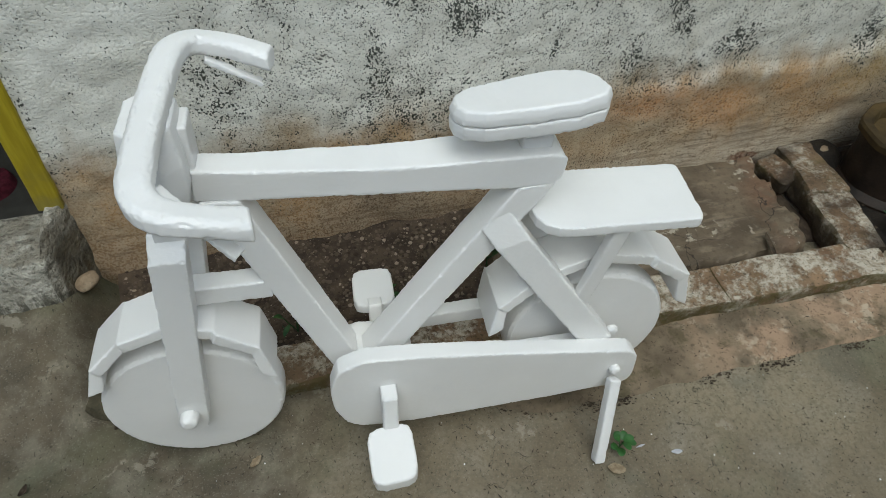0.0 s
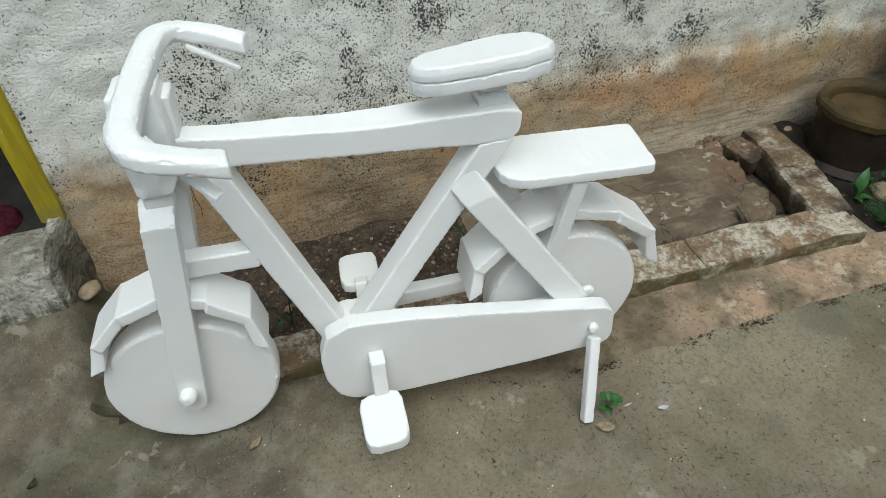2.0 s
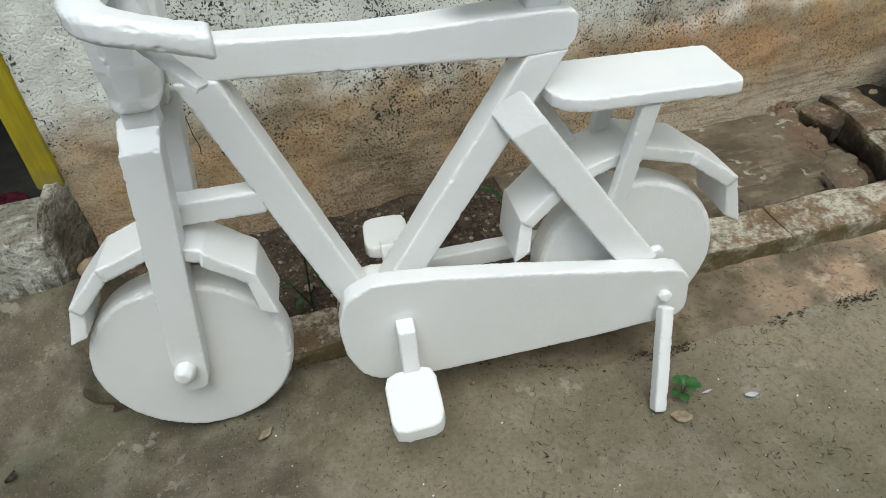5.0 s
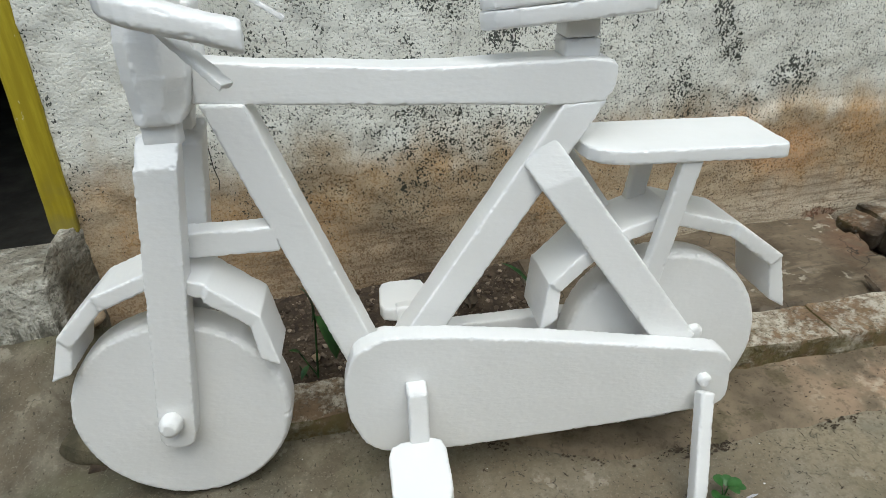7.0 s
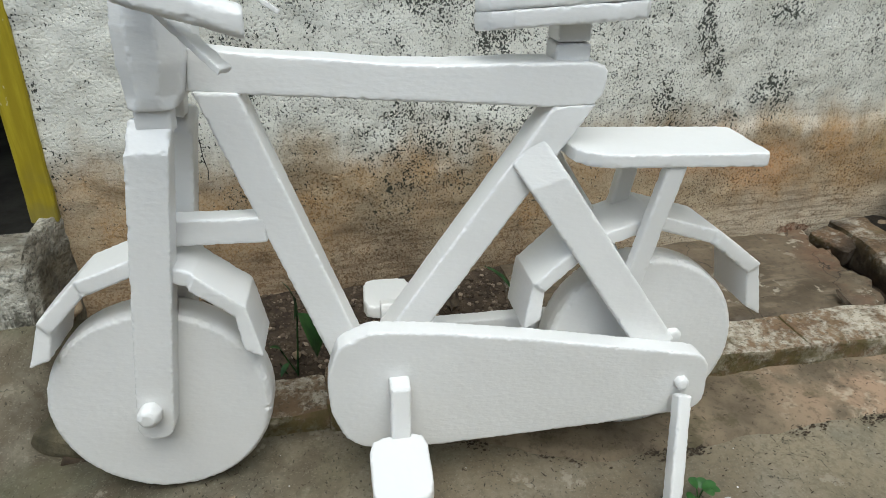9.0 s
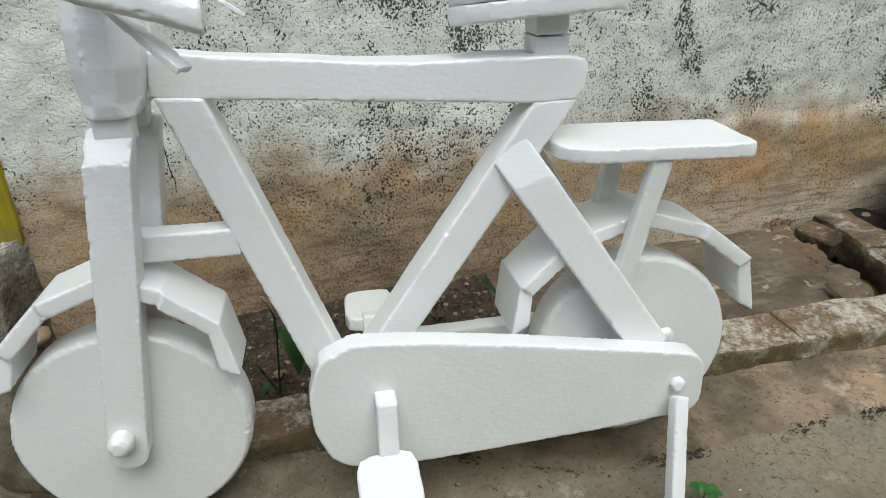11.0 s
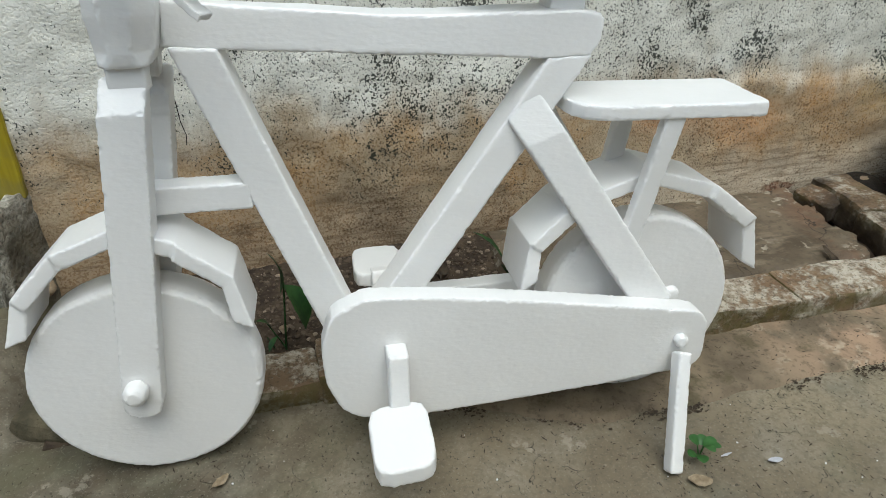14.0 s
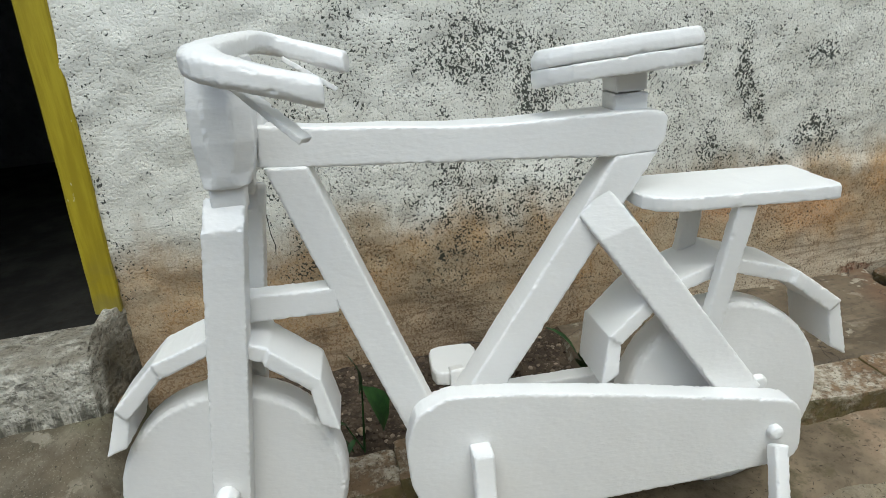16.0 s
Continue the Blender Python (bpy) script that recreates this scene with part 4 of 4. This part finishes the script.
foam("top_tube", skewed(prism(tube, -0.045, 0.014), near=-0.012), bike, 0.0035, seed=7.0, rough=0.0014)
foam("down_tube", facet(beam((-0.0920, -0.0205, 0.607), (0.0650, -0.022, 0.150), 0.0490, 0.054), (-0.08, 0, 0.5845), (0.075, 0, 1.0)), bike, 0.004, seed=8.0)
foam("seat_tube", facet(beam((0.3765, -0.0200, 0.5765), (0.0910, -0.030, 0.182), 0.0460, 0.054), (0.35, 0, 0.5545), (0, 0, 1)), bike, 0.004, seed=9.0)
foam("bottom_bracket", prism(rounded([(0.03, 0.13), (0.16, 0.13), (0.175, 0.20), (0.05, 0.21)], 0.03), -0.085, 0.03), bike, 0.004)
foam("strut", beam((-0.180, -0.030, 0.408), (-0.045, -0.030, 0.406), 0.036, 0.036), bike, 0.004)
near_stay = foam("seat_stay", facet(facet(beam((0.2955, -0.046, 0.502), (0.508, -0.071, 0.190), 0.0535, 0.032), (0.330, -0.066, 0.456), (-0.12, -0.95, 0.28)), (0.281, -0.05, 0.483), (-0.75, 0, 0.66)), bike, 0.003, seed=10.0)
far_stay = foam("seat_stay", beam((0.336, 0.036, 0.472), (0.520, 0.050, 0.190), 0.054, 0.028), bike, 0.004, seed=11.0)
foam("chain_stay", beam((0.13, 0.045, 0.175), (0.50, 0.050, 0.175), 0.034, 0.028), bike, 0.004)
foam("chain_stay", beam((0.13, -0.065, 0.175), (0.50, -0.065, 0.175), 0.034, 0.028), bike, 0.004)
nut(0.537, -0.062, 0.200, 0.014, 0.012, near_stay)

# chain guard
guard_line = rounded([(0.018, 0.213), (0.034, 0.259), (0.078, 0.281), (0.17, 0.271), (0.30, 0.249), (0.48, 0.213), (0.558, 0.197), (0.575, 0.178), (0.576, 0.112),
                      (0.562, 0.097), (0.415, 0.086), (0.168, 0.079), (0.066, 0.086), (0.037, 0.105), (0.019, 0.155)], 0.012, 2)
guard = foam("chain_guard", prism(guard_line, -0.117, -0.085), bike, 0.003, rough=0.0011, seed=12.0)

# cranks and pedals
crank = foam("crank", beam((0.115, -0.135, 0.205), (0.112, -0.150, 0.108), 0.027, 0.026), bike, 0.004)
foam("crank_axle", beam((0.115, -0.110, 0.192), (0.115, -0.147, 0.192), 0.028, 0.030, (0, 0, 1)), bike, 0.004)
pad = rounded([(0.068, -0.155), (0.147, -0.150), (0.149, -0.243), (0.070, -0.247)], 0.020, 2)


def tipped(bm, slope, v0):
    """Tips a flat piece about a line across it."""
    for v in bm.verts:
        v.co.z += slope * (v.co.y - v0)
    return bm


foam("pedal", tipped(prism(pad, 0.084, 0.110, "w"), 0.30, -0.243), crank, 0.004)
far_crank = foam("crank", beam((0.113, 0.042, 0.150), (0.113, 0.058, 0.226), 0.026, 0.026), bike, 0.004)
pad = rounded([(0.074, 0.052), (0.152, 0.052), (0.153, 0.146), (0.076, 0.146)], 0.020, 2)
foam("pedal", prism(pad, 0.198, 0.221, "w"), far_crank, 0.004)

# kickstand
stand = foam("kickstand", beam((0.530, -0.132, 0.140), (0.496, -0.214, -0.010), 0.021, 0.022), bike, 0.003)
nut(0.532, -0.116, 0.153, 0.0115, 0.014, stand, "pivot")


def mudguard(name, line, inset, v0, v1, centre, seed, skew=0.0):
    """A faceted band of flat foam strips round the wheel."""
    loops = []
    jitter = random.Random(seed)
    for i, (u, w) in enumerate(line):
        d = (Vector(centre) - Vector((u, w))).normalized() * inset
        if i in (0, len(line) - 1):
            d += (Vector(line[1 if i == 0 else -2]) - Vector((u, w))).normalized() * inset
        dv = skew * (u - centre[0])
        along = (Vector(line[min(i + 1, len(line) - 1)]) - Vector(line[max(i - 1, 0)])).normalized() * 0.0012
        for k in (-1, 1) if 0 < i < len(line) - 1 else (0,):
            o = jitter.uniform(-0.005, 0.005)
            q = 1 + jitter.uniform(-0.06, 0.12)
            a, b = u + along.x * k, w + along.y * k
            loops.append([(a, v0 + dv + o, b), (a, v1 + dv + o, b), (a + d.x * q, v1 + dv + o, b + d.y * q), (a + d.x * q, v0 + dv + o, b + d.y * q)])
    return foam(name, lofted(loops), bike, 0.0018, 0.0017, 0.0008, seed)


mudguard("rear_mudguard", [(0.301, 0.230), (0.314, 0.304), (0.379, 0.362), (0.492, 0.395), (0.598, 0.360), (0.677, 0.299), (0.699, 0.204)], 0.022, -0.052, 0.048, (0.503, 0.16), 13.0, 0.06)
mudguard("front_mudguard", [(-0.360, 0.246), (-0.338, 0.310), (-0.280, 0.366), (-0.204, 0.394), (-0.138, 0.368), (-0.079, 0.316), (-0.063, 0.240)], 0.022, -0.084, 0.004, (-0.219, 0.153), 14.0, -0.03)

# saddle
saddle = tagged(new("saddle"), "")
saddle.parent = bike
seat_line = [(0.232, -0.012), (0.240, 0.006), (0.262, 0.020), (0.330, 0.034), (0.392, 0.041), (0.429, 0.030), (0.448, 0.002), (0.452, -0.034), (0.438, -0.056),
             (0.396, -0.068), (0.340, -0.070), (0.270, -0.065), (0.243, -0.052), (0.233, -0.034)]


def slab_of(line, z0, z1, k, tilt):
    cx, cy = 0.335, -0.014
    loops = []
    for z, s in ((z0, k[0]), ((z0 + z1) / 2, 1.0), (z1, k[1])):
        loops.append([(cx + (u - cx) * s, cy + (v - cy) * s, z + tilt * (u - cx) - 0.11 * (v - cy)) for u, v in line])
    return lofted(loops)


foam("lower_pad", slab_of(seat_line, 0.649, 0.671, (0.985, 1.0), 0.05), saddle, 0.002, 0.0017, 0.0016, 21.0)
foam("upper_pad", slab_of(seat_line, 0.6712, 0.694, (1.0, 0.95), 0.05), saddle, 0.003, 0.0017, 0.0016, 23.0)
foam("seat_post", beam((0.358, -0.004, 0.600), (0.358, -0.006, 0.629), 0.046, 0.046), bike, 0.002)
foam("seat_post_block", beam((0.358, -0.006, 0.630), (0.358, -0.006, 0.658), 0.043, 0.048), bike, 0.002)

# carrier
rack_line = rounded([(0.358, -0.088), (0.616, -0.095), (0.622, -0.080), (0.632, 0.034), (0.626, 0.043), (0.358, 0.052)], [0.055, 0.010, 0.006, 0.012, 0.006, 0.03], 4)
rack = foam("rack", skewed(prism(rack_line, 0.4775, 0.4965, "w"), 0.0, -0.03, 0.48), bike, 0.003, 0.0017, 0.001, 15.0)
foam("rack_support", beam((0.4935, -0.078, 0.480), (0.456, -0.064, 0.288), 0.027, 0.020), rack, 0.003)
foam("rack_support", beam((0.486, 0.034, 0.480), (0.448, 0.034, 0.290), 0.027, 0.020), rack, 0.003)



def thread():
    """A loose dark thread that hangs from the head of the frame."""
    line = [Vector(p) for p in ((-0.150, 0.030, 0.574), (-0.142, 0.036, 0.552), (-0.133, 0.040, 0.535), (-0.130, 0.041, 0.505), (-0.129, 0.042, 0.480), (-0.125, 0.042, 0.462), (-0.127, 0.042, 0.448))]
    bm = bmesh.new()
    for a, b in zip(line, line[1:]):
        stem_into(bm, a, b, 0.0008)
    return part("thread", bm, THREAD, bike, "loose thin dark thread")


# ---------------------------------------------------------------- beside the bed
def lathe(profile, n, centre, wob=0.0, seed=0.0):
    loops = []
    for r, z in profile:
        ring = []
        for i in range(n):
            a = math.tau * i / n
            q = r * (1 + wob * noise.noise(Vector((math.cos(a) * 1.4, math.sin(a) * 1.4, z * 6 + seed))))
            ring.append((centre[0] + q * math.cos(a), centre[1] + q * math.sin(a), centre[2] + z))
        loops.append(ring)
    return lofted(loops)


def octagon(profile, centre, turn=0.2, wob=0.02, seed=0.0):
    """A ring built on a softened octagon."""
    loops = []
    for r, z in profile:
        ring = []
        for i in range(32):
            a = math.tau * i / 32
            q = r * (0.6 + 0.4 / math.cos((a - turn) % (math.tau / 8) - math.tau / 16) * 0.97)
            q *= 1 + wob * noise.noise(Vector((math.cos(a) * 1.4, math.sin(a) * 1.4, z * 6 + seed)))
            ring.append((centre[0] + q * math.cos(a), centre[1] + q * math.sin(a), centre[2] + z))
        loops.append(ring)
    return lofted(loops)


def flower_pot():
    root = tagged(new("flower_pot"), "old dark clay pot with a wide tan rim on damp soil", "pot", "pots by the wall")
    c = (1.556, 1.112, -0.005)
    bm = octagon([(0.118, 0.0), (0.130, 0.010), (0.130, 0.026), (0.112, 0.042), (0.108, 0.11), (0.112, 0.170), (0.098, 0.170), (0.090, 0.12)], c, 0.2, 0.04, 2.0)
    roughen(bm, 0.025, 0.0022, 20.0, 1.0)
    part("pot_body", bm, DARK_CLAY, root)
    bm = octagon([(0.112, 0.166), (0.122, 0.170), (0.126, 0.188), (0.122, 0.196), (0.099, 0.194), (0.093, 0.186), (0.089, 0.126), (0.098, 0.130)], c, 0.2, 0.04, 2.0)
    roughen(bm, 0.02, 0.0016, 24.0, 1.0)
    part("rim", bm, CLAY, root, "wide tan octagonal rim, worn and chipped")
    bm = lathe([(0.095, 0.122), (0.090, 0.136), (0.05, 0.141), (0.015, 0.137)], 20, c, 0.06, 5.0)
    roughen(bm, 0.014, 0.005, 40.0, 3.0)
    part("pot_soil", bm, DARK_SOIL, root, "dry gritty earth")
    dark = tagged(new("flower_pot"), "tall near-black pot against the wall", "pot", "pots by the wall")
    bm = lathe([(0.115, 0.0), (0.125, 0.03), (0.145, 0.30), (0.160, 0.315), (0.162, 0.375), (0.145, 0.38), (0.13, 0.30)], 24, (1.842, 1.105, -0.005), 0.04, 7.0)
    part("pot_body", bm, DARK_CLAY, dark)


flower_pot()


def stone(at, size, seed, material, label, name="stone"):
    bm = bmesh.new()
    bmesh.ops.create_icosphere(bm, subdivisions=3, radius=1.0)
    for v in bm.verts:
        p = v.co.copy()
        v.co = p * (1 + 0.28 * fbm(p.x * 1.1 + seed, p.y * 1.1, p.z * 1.1, 3))
        v.co = Vector((v.co.x * size[0], v.co.y * size[1], v.co.z * size[2]))
    ob = link(name, bm, material, angle=50)
    ob.matrix_basis = pose(at[0], at[1], at[2] + size[2] * 0.72, 0, 0, seed * 40)
    return tagged(ob, label, "stone")


stone((-0.452, 1.205, 0.078), (0.026, 0.018, 0.017), 1.0, STONE, "small rounded brown pebble on the concrete")
stone((-0.038, 1.07, 0.008), (0.010, 0.008, 0.007), 2.0, STONE, "small reddish pebble on the soil")
stone((1.545, 0.915, -0.006), (0.065, 0.042, 0.030), 3.0, STONE, "flat tan stone among weeds")
stone((1.66, 0.86, -0.008), (0.07, 0.05, 0.03), 4.0, STONE, "flat tan stone among weeds")
stone((1.446, 1.228, 0.030), (0.026, 0.020, 0.018), 5.0, STONE, "rounded pale stone beside dark pots")


def chunk(outline, thick, m, material, label, seed):
    """A flat broken piece of cement or brick."""
    bm = prism(rounded(outline, 0.008, 2), -thick / 2, thick / 2, "w")
    bevelled(bm, 0.004, 1)
    roughen(bm, 0.018, 0.004, 30.0, seed)
    ob = link("cement_chunk", bm, material, angle=40)
    ob.matrix_basis = m
    return tagged(ob, label, "rubble")


chunk([(-0.030, -0.05), (0.03, -0.045), (0.035, 0.05), (-0.03, 0.055)], 0.05, pose(1.285, 1.200, 0.022, 4, -8, 14), KERB_WET, "wet broken brick in the bed corner", 7.0)
stone((0.80, 0.950, 0.000), (0.030, 0.018, 0.014), 8.0, SLAB, "loose crumb of cement in the broken edge")
stone((0.91, 0.945, -0.045), (0.022, 0.016, 0.012), 9.0, SLAB, "loose crumb of cement in the broken edge")


def leaf_into(bm, base, tip, width, up=(0, 0, 1), bend=0.15, fold=0.25, blunt=False):
    """One leaf, pointed or blunt, folded along its rib."""
    base, tip = Vector(base), Vector(tip)
    d = tip - base
    side = d.cross(Vector(up)).normalized()
    nrm = side.cross(d).normalized()
    rows = []
    pointed = ((0.0, 0.06), (0.15, 0.55), (0.35, 0.95), (0.55, 1.0), (0.78, 0.62), (1.0, 0.02))
    rounded = ((0.0, 0.08), (0.12, 0.62), (0.32, 0.97), (0.58, 1.0), (0.80, 0.84), (0.94, 0.48), (1.0, 0.08))
    for t, k in rounded if blunt else pointed:
        mid = base + d * t + nrm * d.length * bend * math.sin(t * math.pi * 0.9)
        w = side * width / 2 * k
        rows.append([bm.verts.new(mid - w + nrm * width * fold * k * 0.5), bm.verts.new(mid), bm.verts.new(mid + w + nrm * width * fold * k * 0.5)])
    for a, b in zip(rows, rows[1:]):
        bm.faces.new((a[0], a[1], b[1], b[0])), bm.faces.new((a[1], a[2], b[2], b[1]))


def stem_into(bm, a, b, r):
    a, b = Vector(a), Vector(b)
    d = (b - a).normalized()
    s = d.orthogonal().normalized()
    u = d.cross(s)
    rings = [[bm.verts.new(p + (s * math.cos(k * math.tau / 5) + u * math.sin(k * math.tau / 5)) * q) for k in range(5)] for p, q in ((a, r), (b, r * 0.7))]
    for k in range(5):
        bm.faces.new((rings[0][k], rings[0][(k + 1) % 5], rings[1][(k + 1) % 5], rings[1][k]))


thread()


def weed(name, at, label, leaves, material, stems=(), blunt=False):
    """A small plant: each stem and each leaf a part."""
    root = tagged(new(name), label, "plant")
    root.matrix_basis = pose(*at)
    for a, b, r in [((0, 0, -0.004), (0, 0, 0.006), 0.0018), *stems]:
        bm = bmesh.new()
        stem_into(bm, a, b, r)
        part("stem", bm, material, root)
    for base, tip, width in leaves:
        bm = bmesh.new()
        leaf_into(bm, base, tip, width, fold=0.12 if blunt else 0.25, blunt=blunt)
        part("leaf", bm, material, root)
    return root


rnd = random.Random(5)
clump = []
for i in range(8):
    a, r = i * 2.4, 0.007 + 0.0013 * i
    b = Vector((r * 0.5 * math.cos(a), r * 0.5 * math.sin(a), 0.010 + 0.02 * rnd.random()))
    t = b + Vector((math.cos(a), math.sin(a), 0.15 + 0.3 * rnd.random())) * (0.015 + 0.006 * rnd.random())
    clump.append((b, t, 0.013 + 0.004 * rnd.random()))
weed("weed", (0.530, 0.600, 0.0), "small green broad-leaved weed in the concrete", clump, LEAF, [((0, 0, 0), b, 0.0012) for b, t, w in clump[::2]], True)
weed("weed", (-0.038, 1.030, 0.0), "dark leafy weed in the gravel bed",
     [((0.004, 0, 0.12), (-0.012, -0.004, 0.205), 0.022), ((0.012, 0, 0.135), (0.034, -0.01, 0.040), 0.066), ((-0.02, 0, 0.05), (-0.045, -0.01, 0.075), 0.016), ((-0.012, 0.0, 0.03), (-0.03, -0.02, 0.012), 0.012)],
     DARK_LEAF, [((0, 0, 0), (0.012, 0, 0.14), 0.0022), ((0, 0, 0), (-0.026, 0, 0.06), 0.0018), ((-0.02, 0.005, 0.0), (-0.03, 0, 0.03), 0.0015)])
weed("weed", (0.42, 1.10, 0.01), "dark weed behind the rear wheel",
     [((0.0, 0, 0.04), (0.02, -0.02, 0.10), 0.045), ((0.01, 0, 0.03), (0.05, -0.01, 0.075), 0.040), ((-0.01, 0, 0.05), (-0.075, 0.03, 0.115), 0.016), ((0.0, 0.0, 0.02), (-0.02, -0.03, 0.06), 0.030)],
     DARK_LEAF, [((0, 0, 0), (0, 0, 0.05), 0.002)])
weed("weed", (0.165, 1.06, 0.0), "dark leaves in the gravel bed", [((0, 0, 0.01), (0.03, 0.0, 0.055), 0.022), ((0.0, 0, 0.01), (0.045, -0.02, 0.03), 0.02)], DARK_LEAF)
weed("weed", (1.452, 0.955, -0.004), "green seedling with long leaves", [((0, 0, 0.01), (-0.040, 0.02, 0.075), 0.024), ((0, 0, 0.015), (0.035, 0.025, 0.085), 0.028), ((0, 0, 0.01), (0.03, -0.03, 0.02), 0.022), ((0, 0, 0.008), (-0.01, -0.035, 0.02), 0.016)], LEAF)


def fern(at, seed):
    """A low feathery weed of many tiny leaves."""
    rnd = random.Random(seed)
    bm = bmesh.new()
    for _ in range(70):
        a, r = rnd.random() * math.tau, 0.045 * math.sqrt(rnd.random())
        p = Vector((r * 0.5 * math.cos(a), r * 0.4 * math.sin(a), 0.0))
        out = Vector((math.cos(a), 0.8 * math.sin(a), 0)) * (0.018 + r * 0.6)
        for j in range(7):
            q = p + out * (j / 6) + Vector((0, 0, 0.030 * math.sin(1.9 * j / 6) * rnd.uniform(0.7, 1.2)))
            for side in (-1, 1):
                d = Vector((-out.y, out.x, 0)).normalized() * side * 0.006 + out.normalized() * 0.004 + Vector((0, 0, rnd.uniform(0, 0.003)))
                leaf_into(bm, q, q + d * rnd.uniform(0.6, 1.2), 0.0028)
    ob = link("fern_weed", bm, DARK_LEAF)
    ob.matrix_basis = pose(*at)
    return tagged(ob, "low feathery green weed at the kerb end", "plant", kind="stuff")


fern((1.475, 0.862, 0.0), 4)
fern((1.50, 0.815, -0.004), 6)
fern((1.555, 0.965, -0.002), 8)


def flat_scrap(name, at, size, turn, material, label, category, curl=0.3, seed=1.0):
    """A dry leaf or petal: a curled, uneven scrap."""
    bm = bmesh.new()
    n = 9
    rows = []
    for i in range(n):
        t = i / (n - 1)
        half = size[1] / 2 * math.sin(math.pi * (0.06 + 0.88 * t)) * (1 + 0.35 * noise.noise(Vector((t * 5, seed, 0))))
        row = []
        for j in (-1, -0.5, 0, 0.5, 1):
            row.append(bm.verts.new(((t - 0.5) * size[0], half * j, curl * size[1] * (j * j * 0.5 + 0.5 * (2 * t - 1) ** 2) + 0.0012 * noise.noise(Vector((t * 9, j * 2, seed))))))
        rows.append(row)
    for a, b in zip(rows, rows[1:]):
        for j in range(4):
            bm.faces.new((a[j], b[j], b[j + 1], a[j + 1]))
    geo = bmesh.ops.extrude_face_region(bm, geom=bm.faces[:])
    for v in geo["geom"]:
        if isinstance(v, bmesh.types.BMVert):
            v.co.z += 0.0006
    ob = link(name, bm, material, angle=60)
    ob.matrix_basis = pose(*at, 0, 0, turn)
    return tagged(ob, label, category)


flat_scrap("dry_leaf", (-0.152, 0.750, 0.002), (0.028, 0.014), 40, DRY, "small torn dry leaf on the concrete", "leaf")
flat_scrap("dry_leaf", (0.505, 0.560, 0.002), (0.034, 0.022), -25, DRY, "pale dry leaf under the kickstand weed", "leaf", 0.15, 2.0)
flat_scrap("petal", (0.633, 0.561, 0.003), (0.022, 0.010), -10, PETAL, "fallen pale petal on the concrete", "petal", 0.2, 3.0)
flat_scrap("petal", (0.570, 0.590, 0.003), (0.020, 0.004), 5, PETAL, "thin pale sliver on the concrete", "petal", 0.2, 4.0)
flat_scrap("dry_leaf", (0.290, 1.145, 0.022), (0.060, 0.030), 70, LITTER, "curled dark dead leaf on the soil", "leaf", 0.8, 5.0)
flat_scrap("dry_leaf", (-0.560, 0.800, 0.004), (0.022, 0.012), 60, LITTER, "curled dark dead leaf on the concrete", "leaf", 0.8, 6.0)
flat_scrap("dry_leaf", (1.10, 0.965, 0.035), (0.075, 0.014), 75, LITTER, "dark rotten leaf in the broken slab edge", "leaf", 0.6, 7.0)
